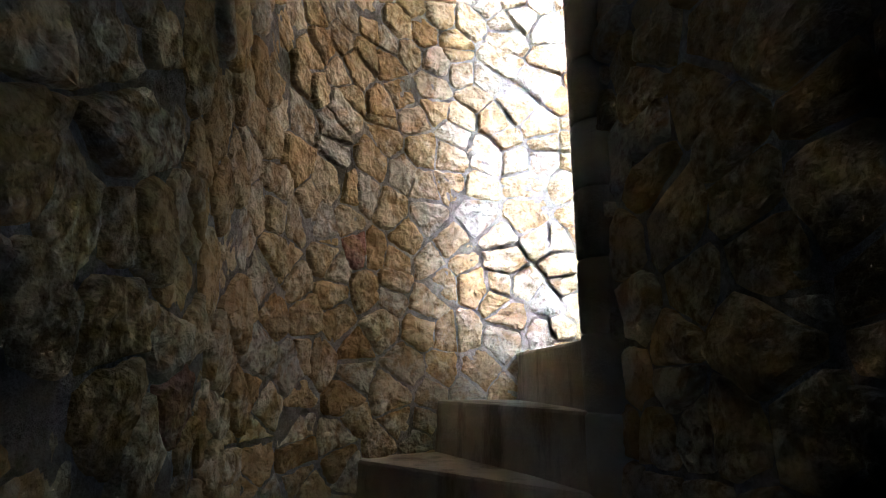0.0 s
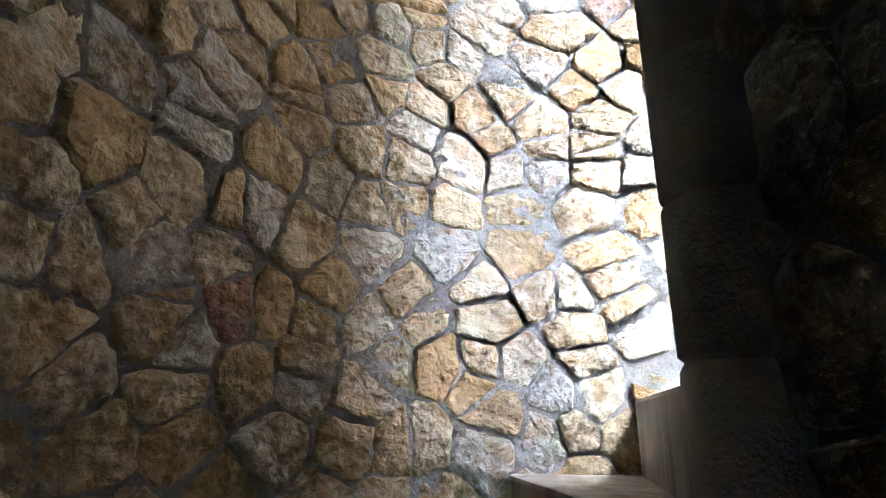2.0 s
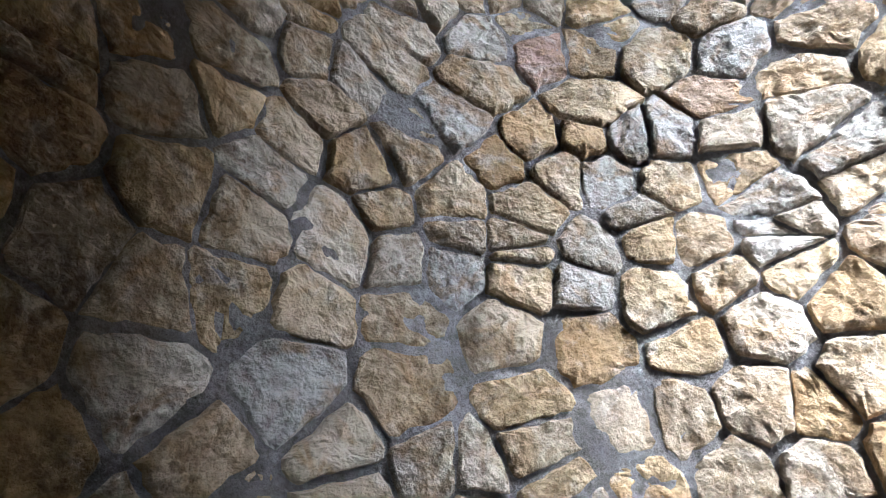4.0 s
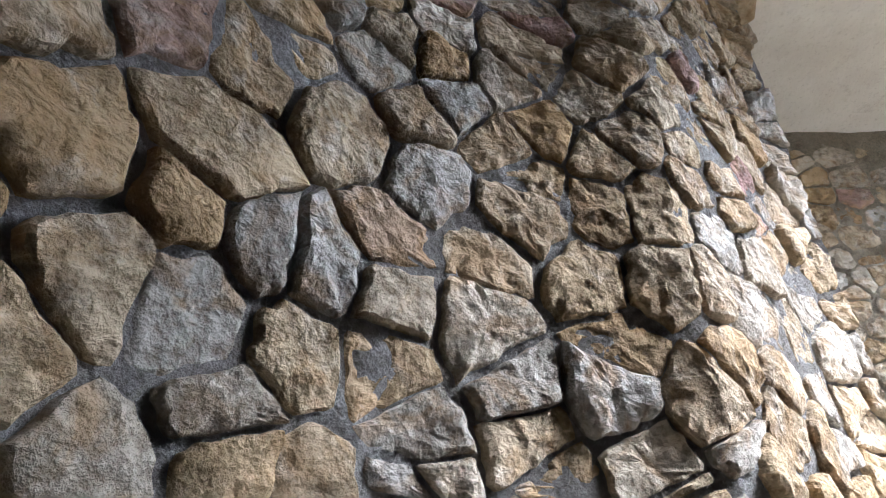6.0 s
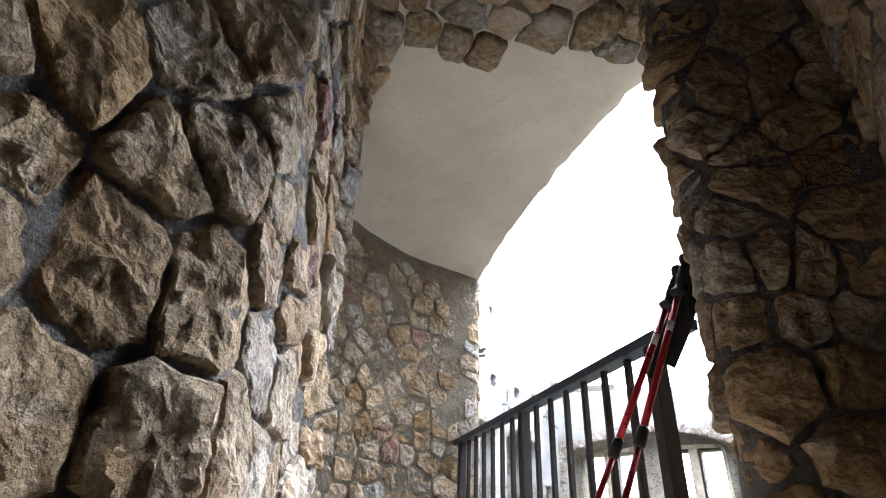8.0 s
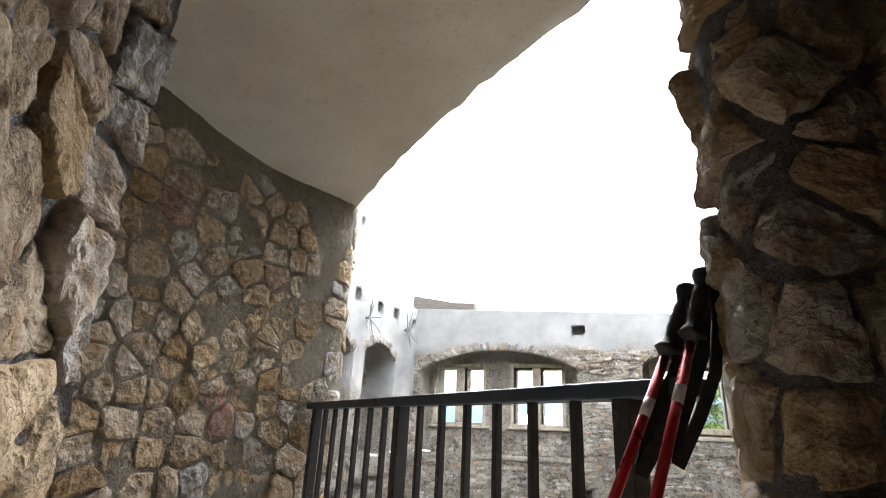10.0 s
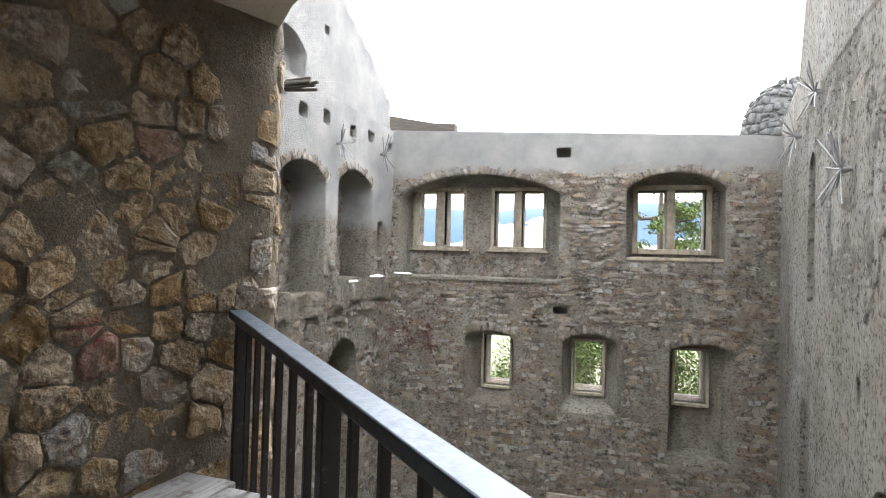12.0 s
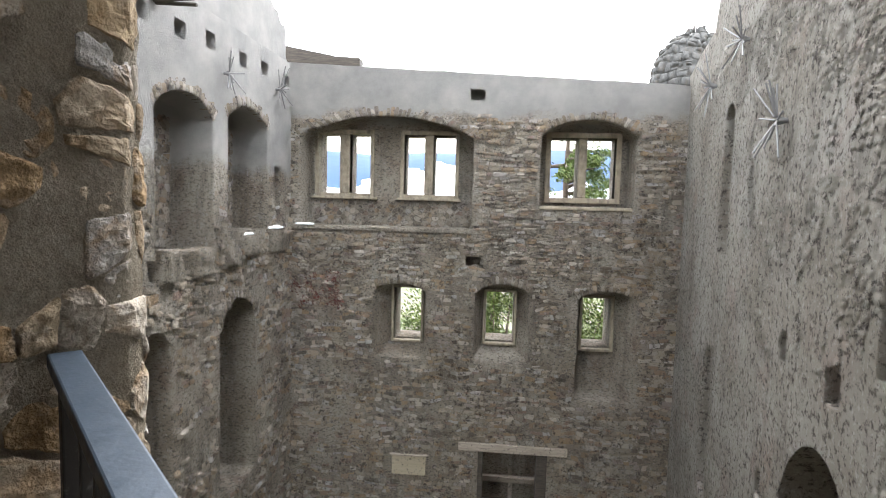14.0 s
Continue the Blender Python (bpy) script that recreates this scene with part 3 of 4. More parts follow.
nosing = 214.8
height = 0.45
first = None
while height < LANDING - 0.05:
    step = tagged(empty("stair_step", (*on_circle(nosing - 10, 0.5), height - RISE)), "worn cast-stone winding step with its newel drum", "step", "winding steps")
    t = mesh_object("tread", winder(height, nosing), STEP)
    t.parent, t.matrix_parent_inverse = step, Matrix.Translation(-step.location)
    bm = bmesh.new()
    prof = [(0.058, 0.0), (0.066, 0.008), (0.067, 0.1), (0.066, 0.188), (0.06, 0.197)]
    rings = [[bm.verts.new((CX + 0.0 + r * math.cos(2 * math.pi * k / 28), CY + r * math.sin(2 * math.pi * k / 28), height - RISE + dz)) for k in range(28)] for r, dz in prof]
    for a, b in zip(rings, rings[1:]):
        for k in range(28):
            bm.faces.new((a[k], a[(k + 1) % 28], b[(k + 1) % 28], b[k]))
    bm.faces.new(rings[0][::-1]), bm.faces.new(rings[-1])
    d = mesh_object("newel_drum", bm, NEWEL, None, True)
    d.parent, d.matrix_parent_inverse = step, Matrix.Translation(-step.location)
    nosing -= TURN_STEP
    height += RISE
# the newel above the last step and below the first
bm = bmesh.new()
z = height - RISE
while z < CEILING:
    top = min(z + 0.197, CEILING)
    add_tube(bm, [(CX, CY, z), (CX, CY, z + 0.006), (CX, CY, top - 0.006), (CX, CY, top)], [0.059, 0.067, 0.067, 0.06], 28)
    z = top + 0.001
tagged(mesh_object("newel", bm, NEWEL, None, True), "grey cast-stone newel of stacked drums", "newel", kind="structure")

bm = bmesh.new()
add_box(bm, (-0.8, -1.6, FLOOR0 - 0.3), (1.7, 2.35, FLOOR0))
tagged(mesh_object("floor_entry", bm, STEP), "dark stone floor at the stair foot", "floor", kind="structure")
bm = bmesh.new()
outline = [on_circle(-20, 0.09), on_circle(-20, 1.02), (2.2, 0.9), (3.3, 0.85), (3.3, -0.5), (2.98, -1.46), (1.20, 0.03), (0.85, 0.3)]
prism(bm, outline, lambda u, v, d: Vector((u, v, d)), LANDING - 0.22, LANDING)
tagged(mesh_object("floor_landing", bm, STEP), "worn stone landing behind the railing", "floor", kind="structure")
bm = bmesh.new()
add_box(bm, (-0.9, 0.12, CEILING - 0.02), (1.95, 2.5, CEILING + 0.2))
add_box(bm, (-0.9, -1.6, LANDING - 0.15), (0.97, 0.33, LANDING))
add_box(bm, (-0.75, 0.05, LANDING), (0.9, 0.33, CEILING))
tagged(mesh_object("ceiling", bm, MORTAR), "dark rubble vault over the stair", "ceiling", kind="structure")


# ---- the plastered soffit over the landing, a flat segmental vault along the outer face ----
def soffit_point(u, d):
    """u from the recess (0) to the jamb (1); d inward from the outer face."""
    a, b = Vector((2.98, -1.46, 0)), Vector((1.12, 0.10, 0))
    p = a.lerp(b, u) - OUTWARD * d
    rise = 0.115 * math.sin(math.pi * min(max((u - 0.02) / 0.96, 0), 1)) ** 0.8
    return Vector((p.x, p.y, 4.69 + rise - 0.13 * min(max(d, 0.0), 1.1) * max(0.0, 1 - 2.2 * max(u, 0.0)) + 0.008 * noise.noise(p * 4)))


bm = bmesh.new()
nu, nd = 40, 24
grid = [[bm.verts.new(soffit_point(-0.25 + 1.3 * i / nu, 1.55 * j / nd - 0.02 * (j == 0) * noise.noise((i * 0.9, 0, 0)))) for j in range(nd + 1)] for i in range(nu + 1)]
topg = [[bm.verts.new((v.co.x, v.co.y, CEILING + 0.25)) for v in (row[0], row[-1])] for row in grid]
for i in range(nu):
    for j in range(nd):
        bm.faces.new((grid[i][j], grid[i][j + 1], grid[i + 1][j + 1], grid[i + 1][j]))
    bm.faces.new((topg[i][0], grid[i][0], grid[i + 1][0], topg[i + 1][0]))
    bm.faces.new((grid[i][-1], topg[i][1], topg[i + 1][1], grid[i + 1][-1]))
    bm.faces.new((topg[i][1], topg[i][0], topg[i + 1][0], topg[i + 1][1]))
tagged(mesh_object("ceiling_soffit", bm, PLASTER, None, True), "smoothed lime plaster soffit of the doorway arch", "ceiling", kind="structure")
# turret wall above the opening
bm = bmesh.new()
prism(bm, [(3.9, -2.23), (1.0, 0.2), (1.5, 0.9), (4.4, -1.5)], lambda u, v, d: Vector((u, v, d)), 4.95, 8.5)
tagged(mesh_object("wall_turret_above", bm, ROUGHCAST), "turret wall above the opening", "wall", kind="structure")
# turret wall beside the recess
bm = bmesh.new()
prism(bm, [(3.0, -1.47), (3.28, -0.8), (3.4, 0.4), (5.2, -0.4), (5.0, -3.15)], lambda u, v, d: Vector((u, v, d)), -4.2, 5.0)
tagged(mesh_object("wall_turret_side", bm, ROUGHCAST), "turret wall beside the recess", "wall", kind="structure")
# turret wall under the landing
bm = bmesh.new()
prism(bm, [(2.95, -1.45), (0.9, 0.27), (1.3, 0.8), (3.3, -0.9)], lambda u, v, d: Vector((u, v, d)), -4.2, LANDING - 0.23)
tagged(mesh_object("wall_turret_below", bm, ROUGHCAST), "turret wall under the landing", "wall", kind="structure")


# ---- courtyard: far wall ----
YARD_Z = -4.15
FAR_Y = -13.2


def far_place(u, v, d):
    """u to the east (x), v up, d into the wall."""
    return Vector((u, FAR_Y - d, v))


def far_top(x):
    return 6.74 + (x + 2.6) * 0.052


def cutter(poly, place, d0, d1, poly2=None):
    b = bmesh.new()
    prism(b, poly, place, d0, d1, poly2)
    return b


niche_a = arch(2.62, 6.85, 3.33, 6.0, 0.55, 13)
niche_b = arch(-1.14, 1.05, 3.9, 5.97, 0.38, 11)
lows = [(arch(3.68, 4.97, 0.1, 1.98, 0.22), (3.86, 4.56, 0.46, 1.79)), (arch(1.14, 2.49, 0.1, 2.05, 0.25), (1.52, 2.22, 0.5, 1.78)), (arch(-1.36, 0.03, -0.7, 1.97, 0.2), (-0.86, -0.16, 0.47, 1.73))]
lights = [(6.12, 6.67, 4.15, 5.67), (5.31, 5.85, 4.15, 5.67), (3.91, 4.43, 4.15, 5.66), (3.12, 3.68, 4.15, 5.66), (0.07, 0.74, 4.17, 5.65), (-0.84, -0.14, 4.17, 5.65)]
holes = [(2.39, 2.74, 6.38, 6.64), (2.38, 2.74, 2.48, 2.68), (4.5, 4.62, -1.3, -1.16), (6.22, 6.36, -2.7, -2.58), (5.24, 5.38, -2.66, -2.52), (6.9, 7.1, -2.85, -2.72), (3.4, 3.52, -2.74, -2.62)]
door = (0.62, 2.25, YARD_Z, -2.12)
solid = bmesh.new()
prism(solid, [(-4.2, YARD_Z - 0.5), (8.6, YARD_Z - 0.5), (8.6, far_top(8.6))] + [(8.6 - 0.4 * k, far_top(8.6 - 0.4 * k) + 0.025 * noise.noise((k * 0.8, 1, 1))) for k in range(1, 32)] + [(-4.2, far_top(-4.2))], far_place, 0.0, 1.5)
cuts = [cutter(niche_a, far_place, -0.2, 0.85), cutter(niche_b, far_place, -0.2, 0.85)]
square = lambda q: [(q[0], q[2]), (q[1], q[2]), (q[1], q[3]), (q[0], q[3])]
for outer, inner in lows:
    narrow = [(inner[0] - 0.06, inner[2] - 0.06), (inner[1] + 0.06, inner[2] - 0.06)] + [(inner[1] + 0.06 - (inner[1] - inner[0] + 0.12) * k / 8, inner[3] + 0.06) for k in range(9)]
    if outer[0][1] < 0:
        narrow = [(u, -0.66) if i < 2 else (u, v) for i, (u, v) in enumerate(narrow)]
    cuts.append(cutter([(u, v) for u, v in outer], far_place, -0.001, 0.6, narrow))
for q in [x[1] for x in lows] + lights + [door]:
    cuts.append(cutter(square(q), far_place, -0.3, 2.0))
for q in holes:
    cuts.append(cutter(square(q), far_place, -0.3, 0.45))
wall_far = tagged(carve("wall_south", solid, cuts, YARD), "roofless courtyard wall of weathered grey rubble with windows", "wall", kind="structure")


def bar_frame(name, q, depth, thick, deep, mullions=(), label="sandstone window frame"):
    """A frame round the opening q with upright mullions."""
    b = bmesh.new()
    u0, u1, v0, v1 = q
    y0, y1 = FAR_Y - depth - deep, FAR_Y - depth
    add_box(b, (u0 - thick, y0, v0 - thick), (u0, y1, v1 + thick), bevel=0.012)
    add_box(b, (u1, y0, v0 - thick), (u1 + thick, y1, v1 + thick), bevel=0.012)
    add_box(b, (u0, y0, v1), (u1, y1, v1 + thick), bevel=0.012)
    add_box(b, (u0, y0, v0 - thick), (u1, y1 + 0.05, v0), bevel=0.012)
    for a, c in mullions:
        add_box(b, (a, y0, v0), (c, y1, v1), bevel=0.03)
    return tagged(mesh_object(name, b, FRAME_STONE), label, "window", "courtyard windows", "structure")


bar_frame("window_1", (5.31, 6.67, 4.15, 5.67), 0.80, 0.1, 0.3, [(5.85, 6.12)], "two-light sandstone window with a mullion")
bar_frame("window_2", (3.12, 4.43, 4.15, 5.66), 0.80, 0.1, 0.3, [(3.68, 3.91)], "two-light sandstone window with a mullion")
bar_frame("window_3", (-0.84, 0.74, 4.17, 5.65), 0.80, 0.13, 0.3, [(-0.14, 0.07)], "two-light sandstone window with a mullion")
for i, (_, q) in enumerate(lows):
    bar_frame("window_%d" % (i + 4), q, 0.5, 0.07, 0.25, (), "small sandstone window frame, unglazed")
b = bmesh.new()
for u0, u1 in ((5.1, 6.95), (2.95, 4.6)):
    add_box(b, (u0, FAR_Y - 0.86, 4.0), (u1, FAR_Y - 0.72, 4.07), bevel=0.015)
add_box(b, (-1.1, FAR_Y - 0.8, 3.86), (1.03, FAR_Y + 0.04, 3.95), bevel=0.02)
tagged(mesh_object("sill_trim", b, FRAME_STONE), "worn stone window sills", "sill", kind="structure")
b = bmesh.new()
add_box(b, (2.6, FAR_Y - 0.84, 3.22), (7.1, FAR_Y + 0.07, 3.34), bevel=0.03)
tagged(mesh_object("ledge_trim", b, YARD), "projecting stone ledge under the great niche", "ledge", kind="structure")


# doorway in the courtyard with its timber lintel
doorway = tagged(empty("door_frame", (1.4, FAR_Y, YARD_Z)), "old timber doorway with a bleached lintel", "door frame")
def under(ob, owner):
    ob.parent = owner
    ob.matrix_parent_inverse = Matrix.Translation(-owner.location)
    return ob
b = bmesh.new()
add_box(b, (0.12, FAR_Y - 0.1, -2.12), (2.78, FAR_Y + 0.06, -1.9), bevel=0.02)
under(tagged(mesh_object("lintel", b, PALE_WOOD), "bleached timber lintel"), doorway)
for u0, u1 in ((0.60, 0.86), (2.16, 2.28)):
    b = bmesh.new()
    add_box(b, (u0, FAR_Y - 0.25, YARD_Z), (u1, FAR_Y + 0.03, -2.12), bevel=0.015)
    under(mesh_object("post", b, DARK_WOOD), doorway)
# pale board beside the doorway
notice = tagged(empty("notice_board", (4.0, FAR_Y, -2.85)), "plain tan board with a small ledge on the wall", "board")
b = bmesh.new()
add_box(b, (3.58, FAR_Y - 0.02, -2.85), (4.43, FAR_Y + 0.04, -2.36), bevel=0.006)
under(mesh_object("panel", b, BOARD), notice)
b = bmesh.new()
add_box(b, (3.53, FAR_Y - 0.02, -2.355), (4.48, FAR_Y + 0.09, -2.315), bevel=0.006)
under(mesh_object("top_ledge", b, PALE_WOOD), notice)

# ---- courtyard: left (east) wall with arched niches and the ruined gable ----
EAST_X = 7.1


def east_place(u, v, d):
    return Vector((EAST_X + d, u, v))


niche_e = arch(-9.5, -7.83, 2.7, 5.62, 0.35, 11)
niche_f = arch(-11.8, -10.05, 3.28, 5.77, 0.35, 11)
niche_low = arch(-11.2, -9.7, -1.9, 1.95, 0.55, 11)
niche_g = arch(-8.2, -7.3, -1.2, 1.85, 0.3, 9)
slots = [(-7.72, -7.48, 6.4, 6.66), (-8.7, -8.38, 6.42, 6.7), (-9.62, -9.3, 6.5, 6.8), (-10.84, -10.52, 6.5, 6.78), (-11.86, -11.5, 6.58, 6.86), (-13.1, -12.75, 6.6, 6.86), (-12.6, -12.2, 3.98, 4.68), (-7.9, -7.64, 2.6, 2.95)]
solid = bmesh.new()
prism(solid, [(-13.25, YARD_Z - 0.5), (-1.5, YARD_Z - 0.5), (-1.5, 7.0), (-13.25, 7.2)], east_place, 0.0, 1.6)
cuts = [cutter(p, east_place, -0.2, 0.8) for p in (niche_e, niche_f, niche_low, niche_g)] + [cutter(square(q), east_place, -0.2, 0.5) for q in slots]
wall_east = tagged(carve("wall_east", solid, cuts, YARD_EAST), "courtyard wall with deep arched niches and beam holes", "wall", kind="structure")
# the gable that stands back on the wall's top
rng = random.Random(5)
edge = [(-13.45, 7.0), (-13.42, 7.4), (-13.36, 8.05), (-13.0, 8.25), (-12.4, 8.5), (-11.9, 8.95), (-11.35, 9.1), (-10.9, 9.4), (-10.2, 9.7), (-9.6, 9.95), (-9.2, 10.0), (-8.6, 10.6), (-7.9, 10.9), (-6.8, 11.6), (-4.5, 12.2), (-3.0, 12.2), (-3.0, 7.0)]
fine = []
for (a, c), (e, g) in zip(edge, edge[1:]):
    for k in range(4):
        fine.append((a + (e - a) * k / 4 + rng.uniform(-0.05, 0.05), max(7.0, c + (g - c) * k / 4 + rng.uniform(-0.07, 0.07))))
fine.append(edge[-1])
solid = bmesh.new()
prism(solid, fine, east_place, 0.22, 0.95)
wall_gable = tagged(carve("wall_gable", solid, [cutter(arch(-8.95, -7.6, 7.15, 8.1, 0.3), east_place, 0.0, 0.6), cutter(square((-9.85, -9.65, 8.5, 8.7)), east_place, 0.0, 0.6)], YARD), "ruined pale gable with a ragged slope on the wall top", "wall", kind="structure")

# ---- courtyard: right (west) wall, slightly skew ----
WEST_A, WEST_D = Vector((0.03, 0, 0)), Vector((-0.1695, -0.9855, 0))


def west_place(u, v, d):
    """u along the wall away from the turret, v up, d into the wall."""
    p = WEST_A + WEST_D * u
    return Vector((p.x - 0.9855 * d, p.y + 0.1695 * d, v))


west_open = [(arch(9.0, 9.65, 3.25, 5.6, 0.2), 0.5), (arch(9.45, 10.1, -0.9, 1.65, 0.25), 0.6), (square((7.78, 8.0, 4.05, 4.5)), 0.4), (square((6.1, 6.3, 2.35, 2.68)), 0.4), (square((4.82, 5.12, 2.3, 2.62)), 0.5), (square((6.6, 6.82, 0.6, 0.95)), 0.4), (arch(4.25, 6.0, -1.8, 1.85, 0.75, 11), 0.9), (arch(3.2, 4.3, 2.75, 4.4, 0.2), 0.7)]
solid = bmesh.new()
prism(solid, [(0.3, YARD_Z - 0.5), (13.6, YARD_Z - 0.5), (13.6, 7.0), (12.2, 7.15), (11.0, 7.2), (10.2, 8.6), (9.0, 9.5), (0.3, 9.5)], west_place, 0.0, 1.2)
wall_west = tagged(carve("wall_west", solid, [cutter(p, west_place, -0.2, d) for p, d in west_open], ROUGHCAST), "tall roughcast courtyard wall with slits and beam holes", "wall", kind="structure")

# ---- ground, hills, outside ----
b = bmesh.new()
for x0, x1, y0, y1 in ((-600, 600, -600, 300),):
    vs = [b.verts.new(p) for p in ((x0, y0, YARD_Z), (x1, y0, YARD_Z), (x1, y1, YARD_Z), (x0, y1, YARD_Z))]
    b.faces.new(vs)
tagged(mesh_object("ground", b, GROUND), "trodden gravel and grass ground", "ground", kind="structure")


def hill(name, dist, low, high, seed, x0=-420, x1=420):
    v, f = [], []
    n, k = 90, 14
    for j in range(k + 1):
        for i in range(n + 1):
            x = x0 + (x1 - x0) * i / n
            crest = low + (high - low) * (0.5 + 0.5 * noise.noise((x * 0.006 + seed, seed, 0)) + 0.12 * noise.noise((x * 0.03, seed, 1)))
            r = j / k
            v.append((x, -dist - 130 * r + 8 * noise.noise((x * 0.02, r * 4, seed)), YARD_Z + crest * math.sin(r * math.pi / 2)))
    for j in range(k):
        for i in range(n):
            a = j * (n + 1) + i
            f.append((a, a + 1, a + n + 2, a + n + 1))
    return tagged(raw_object(name, v, f, HILL, None, True), "distant wooded hillside with snowy fields, blue haze painted into its colour", "hill", kind="structure")


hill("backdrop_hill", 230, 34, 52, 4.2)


# ---- railing in front of the drop ----
RAIL_A, RAIL_B = Vector((2.87, -1.175, 3.575)), Vector((1.265, 0.322, 3.51))


def rail_at(s):
    return RAIL_A + (RAIL_B - RAIL_A).normalized() * s


RAIL_LEN = (RAIL_B - RAIL_A).length
turn = Matrix.Rotation(math.atan2(RAIL_B.y - RAIL_A.y, RAIL_B.x - RAIL_A.x), 4, "Z")
railing = tagged(empty("railing", (2.05, -0.55, LANDING)), "dark painted iron railing with square bars on the landing", "railing")


def along_rail(name, s, size, z0, z1, mat, bevel):
    p = rail_at(s)
    g = bmesh.new()
    add_box(g, (-size / 2, -size / 2, z0), (size / 2, size / 2, z1), bevel=bevel)
    bmesh.ops.transform(g, matrix=Matrix.Translation((p.x, p.y, 0)) @ turn, verts=g.verts)
    return under(mesh_object(name, g, mat), railing)


g = bmesh.new()
slope = math.atan2(RAIL_B.z - RAIL_A.z, (RAIL_B - RAIL_A).to_2d().length)
add_box(g, (0, -0.03, -0.03), (RAIL_LEN, 0.03, 0.0), bevel=0.004)
bmesh.ops.transform(g, matrix=Matrix.Translation(RAIL_A) @ turn @ Matrix.Rotation(-slope, 4, "Y"), verts=g.verts)
under(tagged(mesh_object("handrail", g, RAIL_PAINT), "worn blue-black flat handrail"), railing)
g = bmesh.new()
add_box(g, (0.05, -0.018, 2.70), (RAIL_LEN - 0.05, 0.018, 2.725), bevel=0.003)
bmesh.ops.transform(g, matrix=Matrix.Translation((RAIL_A.x, RAIL_A.y, 0)) @ turn, verts=g.verts)
under(mesh_object("bottom_rail", g, BAR_PAINT), railing)
posts = [0.10, 1.07, 2.04]
for s in posts:
    along_rail("post", s, 0.042, LANDING, rail_at(s).z - 0.028, BAR_PAINT, 0.004)
for i in range(1, 7):
    s = 0.10 + 0.97 * i / 7
    along_rail("bar", s, 0.019, 2.72, rail_at(s).z - 0.028, BAR_PAINT, 0.003)
for i in range(1, 7):
    s = 1.07 + 0.139 * i
    along_rail("bar", s, 0.019, 2.72, rail_at(s).z - 0.028, BAR_PAINT, 0.003)

# ---- bench in the recess ----
bench = tagged(empty("bench", (2.7, -0.3, LANDING)), "weathered grey plank bench beside the recess wall", "bench")
bend = Matrix.Translation((2.47, -0.86, 0)) @ Matrix.Rotation(radians(-4), 4, "Z")
for x0, x1 in ((0.0, 0.20), (0.207, 0.42)):
    g = bmesh.new()
    add_box(g, (0, -0.115, 0), (1.32, 0.115 - 0.02, 0.045), bevel=0.006)
    for v in g.verts:
        v.co.z += 0.004 * noise.noise(v.co * 6)
    plank = mesh_object("plank", g, BENCH_WOOD)
    plank.parent = bench
    plank.matrix_world = bend @ Matrix.Translation(((x0 + x1) / 2, -0.02 - 0.09 * (x0 + x1), 3.0)) @ Matrix.Rotation(radians(90), 4, "Z")
    plank.matrix_parent_inverse = Matrix.Translation(-bench.location)
for y0 in (0.08, 1.05):
    g = bmesh.new()
    add_box(g, (0.04, y0, LANDING), (0.36, y0 + 0.06, 3.0), m=bend, bevel=0.006)
    under(mesh_object("leg", g, DARK_WOOD), bench)
g = bmesh.new()
add_box(g, (0.005, -0.05, 2.945), (0.035, 1.25, 2.998), m=bend, bevel=0.005)
under(mesh_object("apron", g, DARK_WOOD), bench)


